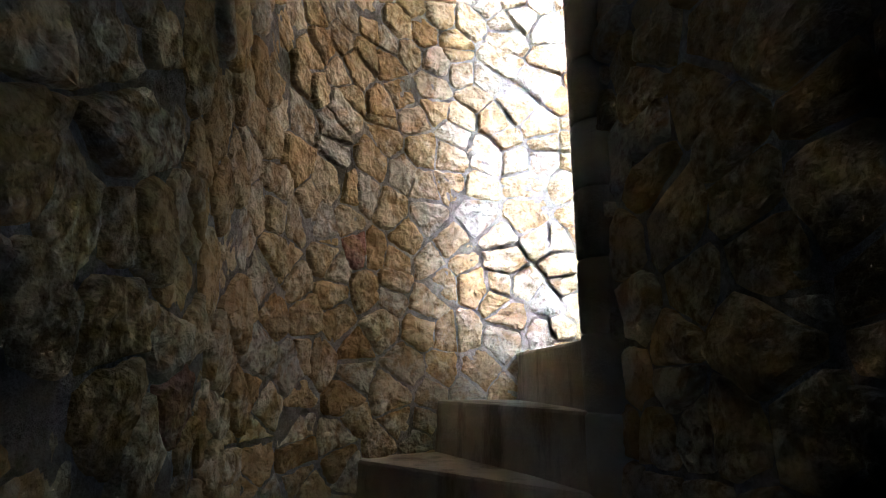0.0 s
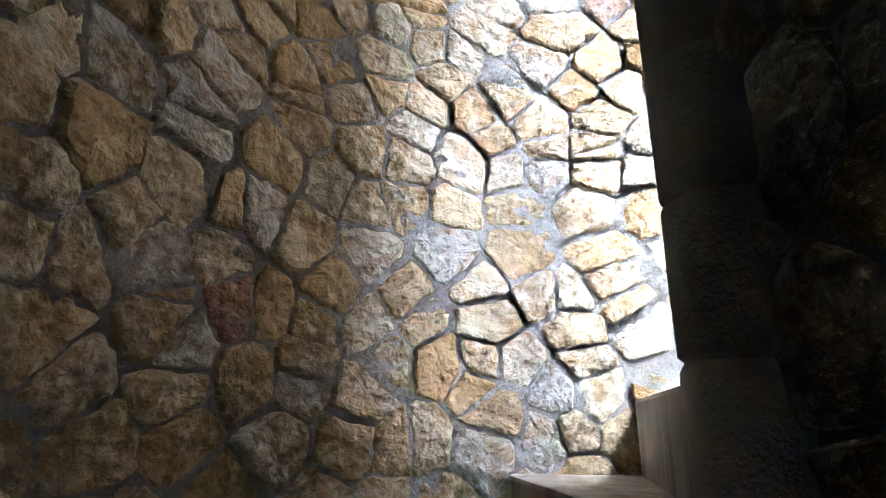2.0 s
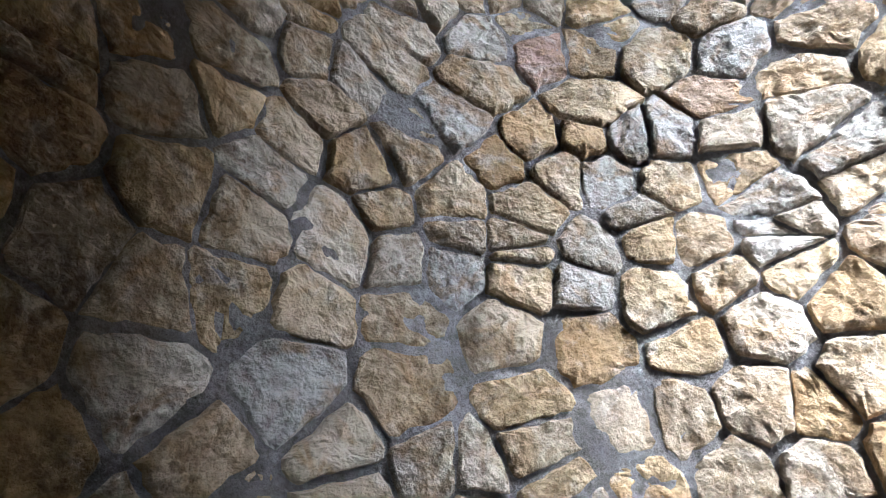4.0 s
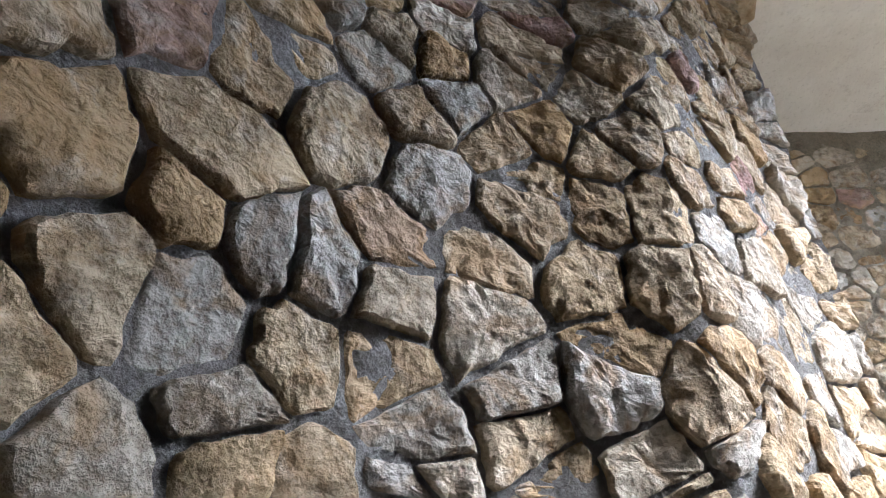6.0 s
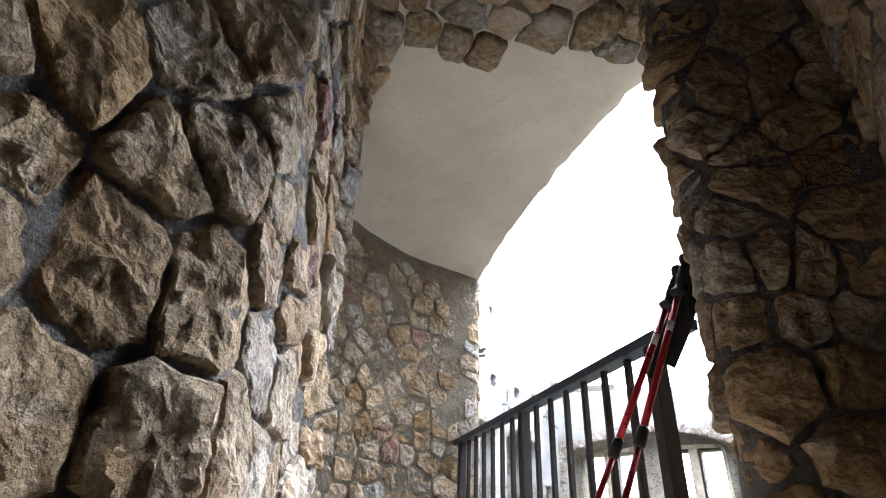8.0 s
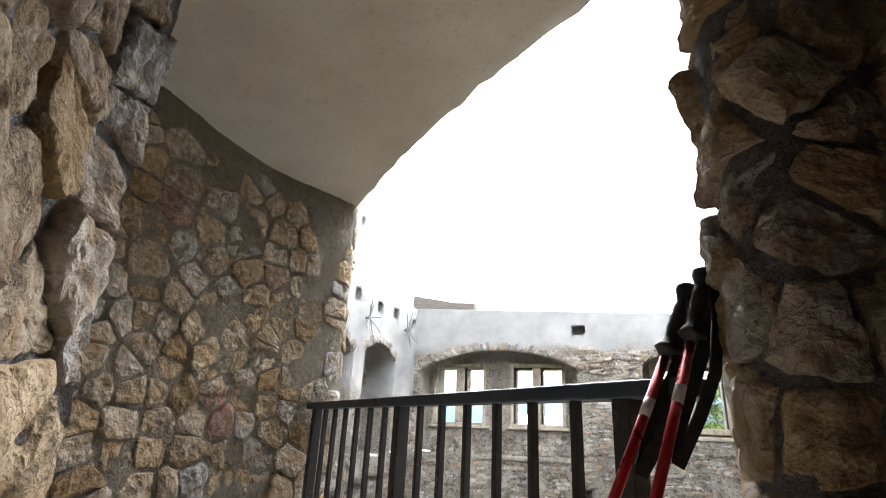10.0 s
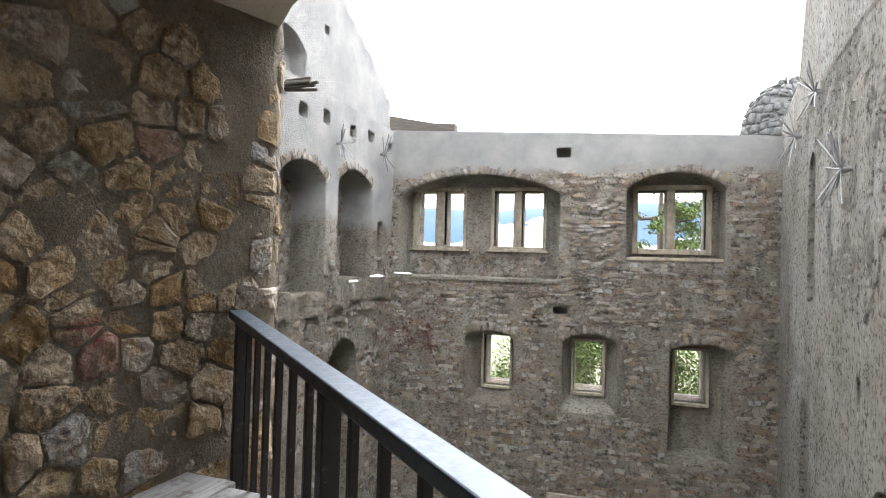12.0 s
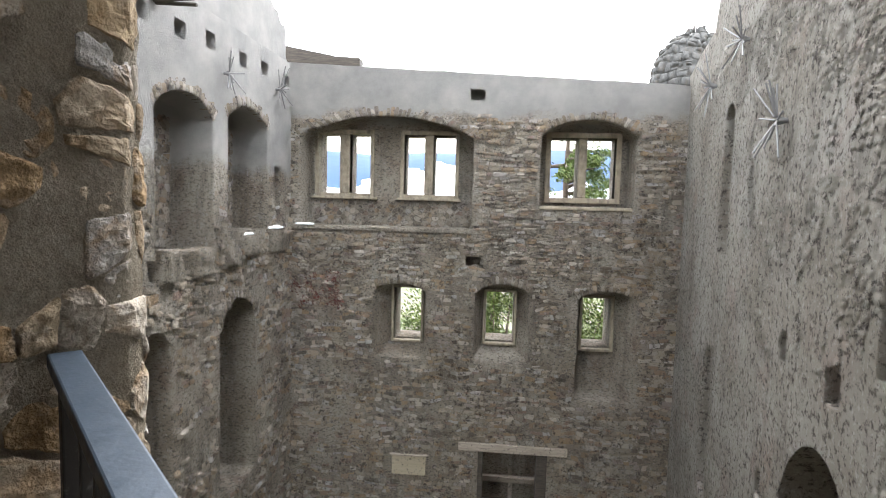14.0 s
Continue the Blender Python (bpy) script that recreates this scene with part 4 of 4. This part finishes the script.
# ---- a pair of trekking poles against the jamb ----
def trekking_pole(top, foot):
    top, foot = Vector(top), Vector(foot)
    d = (top - foot).normalized()
    L = (top - foot).length
    ob = tagged(empty("trekking_pole", foot), "red metal trekking pole with black grip, leaning on the jamb", "trekking pole", "trekking poles")
    at = lambda s: top - d * s
    side = d.cross(Vector((0, 0, 1))).normalized()
    fwd = side.cross(d).normalized()
    g = bmesh.new()
    add_tube(g, [at(0.13), at(0.52)], 0.0085, 14)
    add_tube(g, [at(0.54), at(0.80)], 0.0072, 14)
    add_tube(g, [at(0.82), at(L - 0.05)], 0.006, 14)
    under(mesh_object("shaft", g, POLE_RED, None, True), ob)
    for name, ss, rr in (("joint", (0.50, 0.505, 0.545, 0.55), (0.009, 0.013, 0.013, 0.009)), ("joint", (0.785, 0.79, 0.825, 0.83), (0.008, 0.012, 0.012, 0.008)), ("tip", (L - 0.06, L - 0.012, L), (0.007, 0.007, 0.003)), ("basket", (L - 0.10, L - 0.09, L - 0.085), (0.008, 0.024, 0.026))):
        g = bmesh.new()
        add_tube(g, [at(s) for s in ss], list(rr), 14)
        under(mesh_object(name, g, RUBBER, None, True), ob)
    g = bmesh.new()
    pts, rad = [], []
    for s, r, lean in ((0.0, 0.010, 0.012), (0.006, 0.019, 0.010), (0.02, 0.021, 0.006), (0.035, 0.0175, 0.003), (0.05, 0.0155, 0), (0.06, 0.017, 0), (0.075, 0.0185, 0), (0.085, 0.017, 0), (0.1, 0.0185, 0), (0.11, 0.017, 0), (0.125, 0.018, 0), (0.14, 0.015, 0), (0.155, 0.015, 0), (0.172, 0.022, 0), (0.182, 0.026, 0), (0.186, 0.022, 0), (0.2, 0.011, 0)):
        pts.append(at(s * 0.7) + fwd * lean * 0.8), rad.append(r * 0.85)
    add_tube(g, pts, rad, 18)
    under(tagged(mesh_object("grip", g, RUBBER, None, True), "black ribbed rubber grip"), ob)
    g = bmesh.new()
    loop = [at(0.03) + side * 0.02, at(0.10) + side * 0.026 - fwd * 0.02, at(0.18) + side * 0.03 - fwd * 0.03, at(0.25) + side * 0.018 - fwd * 0.03, at(0.33) - fwd * 0.025, at(0.26) - side * 0.005 - fwd * 0.02, at(0.15) + side * 0.012 - fwd * 0.018, at(0.04) + side * 0.01]
    for a, c in zip(loop, loop[1:]):
        q = [a + fwd * 0.011, a - fwd * 0.011, c - fwd * 0.011, c + fwd * 0.011]
        lift = (c - a).cross(fwd).normalized() * 0.0016
        lo, hi = [g.verts.new(p - lift) for p in q], [g.verts.new(p + lift) for p in q]
        g.faces.new(lo), g.faces.new(hi[::-1])
        for k in range(4):
            g.faces.new((lo[k], hi[k], hi[(k + 1) % 4], lo[(k + 1) % 4]))
    bmesh.ops.recalc_face_normals(g, faces=g.faces)
    under(tagged(mesh_object("strap", g, STRAP), "black woven wrist strap"), ob)
    g = bmesh.new()
    add_tube(g, [at(0.215), at(0.245)], 0.0089, 14)
    under(tagged(mesh_object("sticker", g, WHITE_MARK, None, True), "pale round mark"), ob)
    return ob


trekking_pole((1.261, 0.281, 3.671), (1.71, 0.50, LANDING))
trekking_pole((1.236, 0.295, 3.693), (1.577, 0.59, LANDING))


# ---- bundles of metal rods set in the courtyard walls ----
def rod_star(at, normal, seed, size=0.55):
    r = random.Random(seed)
    n = Vector(normal).normalized()
    s = n.cross(Vector((0, 0, 1))).normalized()
    g = bmesh.new()
    for i in range(13):
        a = r.uniform(0, 2 * math.pi)
        stretch = 1.0 if abs(math.sin(a)) > 0.5 else 0.7
        tip = (s * math.cos(a) * 0.75 + Vector((0, 0, 1)) * math.sin(a)) * size * r.uniform(0.6, 1.15) * stretch + n * r.uniform(0.10, 0.34)
        add_tube(g, [Vector(at) - n * 0.04, Vector(at) + n * 0.09 + tip * 0.12, Vector(at) + tip], 0.011, 6)
    add_tube(g, [Vector(at) - n * 0.05, Vector(at) + n * 0.10], 0.03, 10)
    return tagged(mesh_object("rod_star", g, STEEL), "star of bent galvanised rods fixed in the wall", "rods", "wall rods")


WEST_N = (0.9855, -0.1695, 0)
for u, v, sd in ((6.62, 4.92, 1), (8.45, 6.32, 2), (10.5, 6.12, 3)):
    rod_star(west_place(u, v, 0), WEST_N, sd, 0.5)
for u, v, sd in ((-9.92, 6.2, 4), (-12.27, 6.41, 5)):
    rod_star(east_place(u, v, 0), (-1, 0, 0), sd, 0.45)
g = bmesh.new()
rr = random.Random(11)
for i in range(6):
    p = east_place(-7.8 + rr.uniform(-0.15, 0.15), 6.82 + rr.uniform(-0.08, 0.08), 0.2)
    add_tube(g, [p, p + Vector((-0.8 + rr.uniform(-0.1, 0.1), rr.uniform(-0.1, 0.1), rr.uniform(-0.03, 0.05)))], 0.03, 8)
tagged(mesh_object("pole_bundle", g, DARK_WOOD), "bundle of dark poles jutting from the wall", "poles")

# ---- on and behind the far wall ----
g = bmesh.new()
prism(g, [(7.9, 7.1), (5.68, 7.1), (5.68, 7.62), (6.3, 7.66), (7.9, 7.98)], far_place, 1.0, 1.35)
tagged(mesh_object("roof_board", g, DARK_WOOD), "dark weathered timber boarding on the wall top", "boarding")
ruin_at = Vector((-2.75, -14.7, 0))


def ruin_place(u, v, d):
    k = min(max((v - 6.3) / 2.05, 0), 0.995)
    r = 1.0 * math.sqrt(1 - k ** 2.6) + 0.05 + d
    a = u / 1.05
    return Vector((ruin_at.x + r * math.cos(a), ruin_at.y + 0.8 * r * math.sin(a), v + d * 0.5))


ruin = tagged(empty("ruined_turret", (-2.75, -14.7, 6.3)), "rounded stump of a dark rubble turret", "ruin")
v, f = [], []
for j in range(17):
    for i in range(32):
        p = ruin_place(1.05 * 2 * math.pi * i / 32, 6.0 + 2.35 * j / 16, 0)
        v.append(p + Vector((noise.noise(p * 3), noise.noise(p * 3 + Vector((9, 0, 0))), 0.5 * noise.noise(p * 4))) * 0.08)
f = [(j * 32 + i, j * 32 + (i + 1) % 32, (j + 1) * 32 + (i + 1) % 32, (j + 1) * 32 + i) for j in range(16) for i in range(32)] + [tuple(16 * 32 + i for i in range(32))]
under(raw_object("core", v, f, STONE_DARK, None, True), ruin)
rng = random.Random(31)
v, f = [], []
for c in courses(1.05 * 2 * math.pi, 6.4, 8.3, (0.13, 0.24), (0.16, 0.4), rng):
    a, q = stone_mesh(c, ruin_place, rng, 0.02, 0.07, 0.05, 8)
    o = len(v)
    v += a
    f += [tuple(i + o for i in k) for k in q]
under(tagged(raw_object("stones", v, f, STONE_DARK, None, True), kind="stuff"), ruin)


# rubble left on the ledges, with remains of snow
def lump(name, lo, hi, mat, label, category, seed, rough=0.05):
    g = bmesh.new()
    add_box(g, lo, hi)
    bmesh.ops.subdivide_edges(g, edges=g.edges[:], cuts=4, use_grid_fill=True)
    c = (Vector(lo) + Vector(hi)) / 2
    for w in g.verts:
        k = (w.co - c)
        w.co = c + k * (0.93 + 0.0 * seed) + Vector((noise.noise(w.co * 5 + Vector((seed, 0, 0))), noise.noise(w.co * 5 + Vector((0, seed, 0))), noise.noise(w.co * 5 + Vector((0, 0, seed))))) * rough
    return tagged(mesh_object(name, g, mat, None, True), label, category)


for i, (a, c, lo, hi) in enumerate(((-8.35, -7.95, 2.55, 3.08), (-9.35, -8.75, 2.55, 3.05), (-10.35, -9.85, 2.6, 3.16), (-11.2, -10.6, 2.75, 3.2), (-12.6, -11.75, 2.7, 3.28))):
    lump("rubble_stub", (EAST_X - 0.16, a, lo), (EAST_X + 0.35, c, hi), YARD, "broken rubble stub of the old floor ledge", "masonry", i + 1.0, 0.07)
for i, (p, s) in enumerate((((EAST_X - 0.02, -12.15, 3.29), (0.16, 0.3, 0.05)), ((EAST_X + 0.05, -10.9, 3.2), (0.12, 0.22, 0.04)), ((6.75, FAR_Y + 0.0, 3.35), (0.25, 0.08, 0.04)))):
    g = bmesh.new()
    bmesh.ops.create_icosphere(g, subdivisions=3, radius=1)
    for w in g.verts:
        w.co = Vector((w.co.x * s[0], w.co.y * s[1], max(w.co.z, -0.3) * s[2])) * (1 + 0.3 * noise.noise(w.co * 2 + Vector((i * 7.0, 0, 0))))
    bmesh.ops.translate(g, verts=g.verts, vec=p)
    tagged(mesh_object("snow_patch", g, SNOW, None, True), "remains of snow lying on the ledge", "snow", "snow patches")


# ---- plants ----
def leaf_cloud(v, f, centre, radius, count, size, rng, flat=1.0):
    for _ in range(count):
        d = Vector((rng.gauss(0, 1), rng.gauss(0, 1), rng.gauss(0, 1))).normalized() * radius * rng.random() ** 0.45
        p = Vector(centre) + Vector((d.x, d.y, d.z * flat))
        n = Vector((rng.gauss(0, 1), rng.gauss(0, 1), rng.gauss(0, 1))).normalized()
        a = n.orthogonal().normalized() * size * rng.uniform(0.6, 1.4)
        c = n.cross(a).normalized() * size * 0.42
        o = len(v)
        v += [p - a, p + c, p + a, p - c]
        f.append((o, o + 1, o + 2, o + 3))


def pine(at, top, seed):
    r = random.Random(seed)
    ob = tagged(empty("pine_tree", at), "old green pine with crooked dark limbs", "tree")
    g = bmesh.new()
    base = Vector(at)
    trunk = [base + Vector((0.25 * noise.noise((k * 0.6, seed, 0)), 0, (top - at[2]) * k / 8)) for k in range(9)]
    add_tube(g, trunk, [0.24 - 0.024 * k for k in range(9)], 10)
    v, f = [], []
    for i in range(30):
        k = r.uniform(0.55, 1.0)
        p = trunk[min(7, int(k * 8))].lerp(trunk[min(8, int(k * 8) + 1)], (k * 8) % 1)
        a = r.uniform(0, 6.28)
        L = r.uniform(1.2, 2.9) * (1.25 - 0.6 * k)
        d = Vector((math.cos(a), math.sin(a), r.uniform(-0.1, 0.35)))
        pts = [p + d * L * q + Vector((0, 0, 0.28 * L * noise.noise((q * 2.5, i, seed)))) for q in (0, 0.3, 0.6, 1.0)]
        add_tube(g, pts, [0.085, 0.06, 0.04, 0.012], 6)
        for q in (0.45, 0.65, 0.85, 1.0):
            c = pts[0].lerp(pts[-1], q) + Vector((r.uniform(-0.3, 0.3), r.uniform(-0.3, 0.3), r.uniform(-0.05, 0.25)))
            leaf_cloud(v, f, c, r.uniform(0.25, 0.48), 130, 0.06, r, 0.5)
    under(tagged(mesh_object("trunk", g, BARK, None, True), "crooked dark trunk and limbs"), ob)
    under(tagged(raw_object("needles", v, f, NEEDLES), kind="stuff"), ob)


def shrub(at, radius, high, seed):
    r = random.Random(seed)
    ob = tagged(empty("shrub", at), "dense green shrub outside the wall", "shrub", "shrubs outside")
    g = bmesh.new()
    v, f = [], []
    for i in range(9):
        a = r.uniform(0, 6.28)
        tip = Vector(at) + Vector((math.cos(a) * radius * r.uniform(0.2, 0.8), math.sin(a) * radius * r.uniform(0.2, 0.8), high * r.uniform(0.6, 1.0)))
        add_tube(g, [Vector(at), Vector(at).lerp(tip, 0.5) + Vector((0, 0, 0.2)), tip], [0.07, 0.04, 0.012], 6)
        for q in (0.35, 0.6, 0.85, 1.0):
            leaf_cloud(v, f, Vector(at).lerp(tip, q), radius * r.uniform(0.28, 0.5), 330, 0.07, r, 0.8)
    under(mesh_object("branches", g, BARK, None, True), ob)
    under(tagged(raw_object("leaves", v, f, LEAVES), kind="stuff"), ob)


pine((-0.3, -19.0, YARD_Z), 7.6, 3)
for at, rad, hi, sd in (((4.0, -20.0, YARD_Z), 1.9, 4.7, 1), ((1.9, -19.0, YARD_Z), 2.0, 6.2, 2), ((-1.0, -20.5, YARD_Z), 2.3, 6.2, 3), ((2.6, -23.0, YARD_Z), 1.6, 8.9, 4), ((-4.0, -22.0, YARD_Z), 2.2, 6.0, 5)):
    shrub(at, rad, hi, sd)
r = random.Random(8)
v, f = [], []
for _ in range(26):
    leaf_cloud(v, f, (r.uniform(5.75, 7.0), FAR_Y + 0.06, r.uniform(1.35, 2.1)), 0.17, 22, 0.035, r)
v = [Vector((p[0], max(p[1], FAR_Y + 0.01), p[2])) for p in v]
tagged(raw_object("creeper", v, f, IVY), "reddish leafless creeper clinging to the wall", "creeper", kind="stuff")

# ---- masonry last ----
rng = random.Random(1)
cells = rubble(stair_line.length, 0.2, CEILING, (0.06, 0.165), (0.10, 0.30), rng)
masonry(wall_stair, cells, stair_line.place, rng, 0.026, lambda u, v: 0.0 < u < 2.7 and 1.75 < v < 3.7, STONE, STONE_FAR, 30, 0.03, 0.75)
for owner, line, low, top, proud in ((wall_entry, jamb_line, 0.2, CEILING, 0.03), (wall_inner, inner_line, 1.75, CEILING, 0.025), (wall_foot, foot_line, 0.2, LANDING - 0.15, 0.035)):
    masonry(owner, rubble(line.length, low, top, (0.09, 0.18), (0.12, 0.28), rng), line.place, rng, proud, None, STONE, STONE_FAR, 14, 0.03, 0.6)
cells = rubble(door_line.length, 1.95, CEILING, (0.08, 0.18), (0.10, 0.26), rng)
masonry(wall_jamb, cells, door_line.place, rng, 0.034, lambda u, v: v > LANDING, STONE, STONE_FAR, 24, 0.03, 0.8)


def patchy(u, v, w, h):
    return v > 4.62 or noise.noise((u * 1.6, v * 1.6, 4.0)) + 0.5 * noise.noise((u * 4, v * 4, 2.0)) < -0.42 + 0.5 * max(0.0, 3.45 - v)


cells = rubble(recess_line.length, LANDING, 4.75, (0.07, 0.15), (0.09, 0.25), rng, patchy, (-0.002, 0.007))
masonry(wall_recess, cells, recess_line.place, rng, 0.018, lambda u, v: True, STONE, STONE_FAR, 22, 0.03, 0.7)

# rubble vault behind the plastered soffit
def vault_place(u, v, d):
    p = soffit_point(u / 2.2, v)
    return p - Vector((0, 0, d + 0.01))


cells = [c for c in rubble(2.35, 0.04, 1.5, (0.09, 0.17), (0.1, 0.26), rng) if c[0][1] > 1.44 - 0.2 * c[0][0] or c[0][0] > 2.16 - 0.29 * c[0][1]]
vault = tagged(empty("ceiling_rubble", (1.9, 0.6, 4.75)), "dark rubble vault behind the plaster soffit", "ceiling", kind="structure")
v, f = [], []
for c in cells:
    w, t = broken_stone(c, vault_place, rng, 0.035, 0.04, 18, 0.7)
    o = len(v)
    v += w
    f += [tuple(i + o for i in z) for z in t]
under(tagged(raw_object("stones", v, f, STONE_FAR, None, True), kind="stuff"), vault)
g = bmesh.new()
add_box(g, (0.2, -14.75, -3.62), (2.7, -14.6, -3.46), bevel=0.02)
for u in (0.35, 1.35, 2.5):
    add_box(g, (u, -14.85, YARD_Z), (u + 0.12, -14.76, -3.3), bevel=0.015)
tagged(mesh_object("timber_rail", g, PALE_WOOD), "bleached timber rail on short posts beyond the doorway", "rail")
garden_line = Track([(4.5, -15.2), (-1.5, -15.2)])
wall_garden = tagged(sheet("wall_garden", garden_line, YARD_Z - 0.3, -2.6, YARD, 0.4, 0.3, 0.04), "low rubble wall beyond the doorway", "wall")
cells = rubble(6, YARD_Z, -2.65, (0.12, 0.24), (0.18, 0.45), rng)
masonry(wall_garden, cells, garden_line.place, rng, 0.06, None, STONE, STONE_YARD, 9)

# courtyard walls: thin weathered courses
far_open = [niche_a, niche_b] + [x[0] for x in lows] + [square(q) for q in holes] + [square(door), square((3.5, 4.5, -2.9, -2.3)), square((0.1, 2.8, -2.15, -1.88))]


def far_skip(u, v, w, h):
    if v > 5.9 + 0.5 * noise.noise((u * 1.1, v, 0)) or any(inside(p, u, v, w * 0.55) for p in far_open):
        return True
    return noise.noise((u * 1.3, v * 1.3, 8.0)) + 0.6 * noise.noise((u * 3.5, v * 3.5, 1.0)) < -0.33


cells = courses(9.9, -4.1, 6.4, (0.055, 0.12), (0.11, 0.34), rng, lambda u, v, w, h: far_skip(u - 2.7, v, w, h))
masonry(wall_far, [[(u - 2.7, v) for u, v in c] for c in cells], lambda u, v, d: far_place(u, v, -d), rng, 0.05, None, STONE, STONE_YARD, 10, 0.02, 1.0)
east_open = [niche_e, niche_f, niche_low, niche_g] + [square(q) for q in slots]


def east_skip(u, v, w, h):
    if v > 4.3 + 1.2 * noise.noise((u * 1.1, v * 0.8, 5)) or any(inside(p, u, v, w * 0.6) for p in east_open):
        return True
    return noise.noise((u * 1.3, v * 1.3, 3.0)) + 0.6 * noise.noise((u * 3.5, v * 3.5, 6.0)) < -0.15


cells = courses(6.4, -3.6, 6.3, (0.06, 0.13), (0.12, 0.34), rng, lambda u, v, w, h: east_skip(u - 13.2, v, w, h))
masonry(wall_east, [[(u - 13.2, v) for u, v in c] for c in cells], lambda u, v, d: east_place(u, v, -d), rng, 0.05, None, STONE, STONE_YARD, 10, 0.02, 1.0)
# the bare rubble backs of the niches
for p, place, depth in ((niche_e, east_place, 0.8), (niche_f, east_place, 0.8), (niche_low, east_place, 0.8), (niche_a, far_place, 0.85)):
    u0, u1 = min(a for a, _ in p), max(a for a, _ in p)
    v0, v1 = min(a for _, a in p), max(a for _, a in p)
    cells = rubble(u1 - u0 - 0.1, v0, v1 - 0.3, (0.06, 0.13), (0.12, 0.32), rng, (lambda u, v, w, h: v > 3.95) if p is niche_a else None)
    owner = wall_far if p is niche_a else wall_east
    masonry(owner, [[(a + u0 + 0.05, c) for a, c in q] for q in cells], lambda u, v, d, pl=place, dp=depth: pl(u, v, dp - d), rng, 0.045, None, STONE, STONE_YARD, 9, 0.02, 0.7)


def west_skip(u, v, w, h):
    if any(inside(p, u, v, w * 0.7) for p, _ in west_open):
        return True
    return noise.noise((u * 1.2, v * 1.2, 13.0)) + 0.8 * noise.noise((u * 4, v * 4, 16.0)) + 0.05 * v < 0.30 or v > 6.5


cells = rubble(8.9, -1.0, 6.6, (0.05, 0.11), (0.06, 0.2), rng, lambda u, v, w, h: west_skip(u + 3.2, v, w, h))
masonry(wall_west, [[(u + 3.2, v) for u, v in c] for c in cells], lambda u, v, d: west_place(u, v, -d), rng, 0.012, None, STONE, ROUGHCAST, 9, 0.02, 0.8)
# rough voussoirs over the openings
arch_rng = random.Random(77)
for p, place, owner, pr in ((niche_a, far_place, wall_far, 0.05), (niche_b, far_place, wall_far, 0.05), (lows[0][0], far_place, wall_far, 0.06), (lows[1][0], far_place, wall_far, 0.06), (lows[2][0], far_place, wall_far, 0.06), (niche_e, east_place, wall_east, 0.04), (niche_f, east_place, wall_east, 0.04), (niche_low, east_place, wall_east, 0.05)):
    head = p[2:]
    v, f = [], []
    for (a, c), (e, q) in zip(head, head[1:]):
        n = max(1, round(math.hypot(e - a, q - c) / 0.09))
        for k in range(n):
            s0, s1 = k / n, (k + 1) / n
            hgt = arch_rng.uniform(0.12, 0.24)
            x0, y0, x1, y1 = a + (e - a) * s0, c + (q - c) * s0, a + (e - a) * s1, c + (q - c) * s1
            mid = (head[0][0] + head[-1][0]) / 2
            lx = lambda x: (x - mid) * 0.16 * hgt / 0.18
            cell = [(x0, y0 - 0.015), (x1, y1 - 0.015), (x1 + lx(x1), y1 + hgt), (x0 + lx(x0), y0 + hgt)]
            w, t = stone_mesh(cell, lambda u, z, d, pl=place: pl(u, z, -d), arch_rng, 0.005, pr, 0.12, 6, 0.6)
            o = len(v)
            v += w
            f += [tuple(i + o for i in z) for z in t]
    tagged(raw_object("voussoirs", v, f, STONE_YARD, owner, True), kind="stuff")
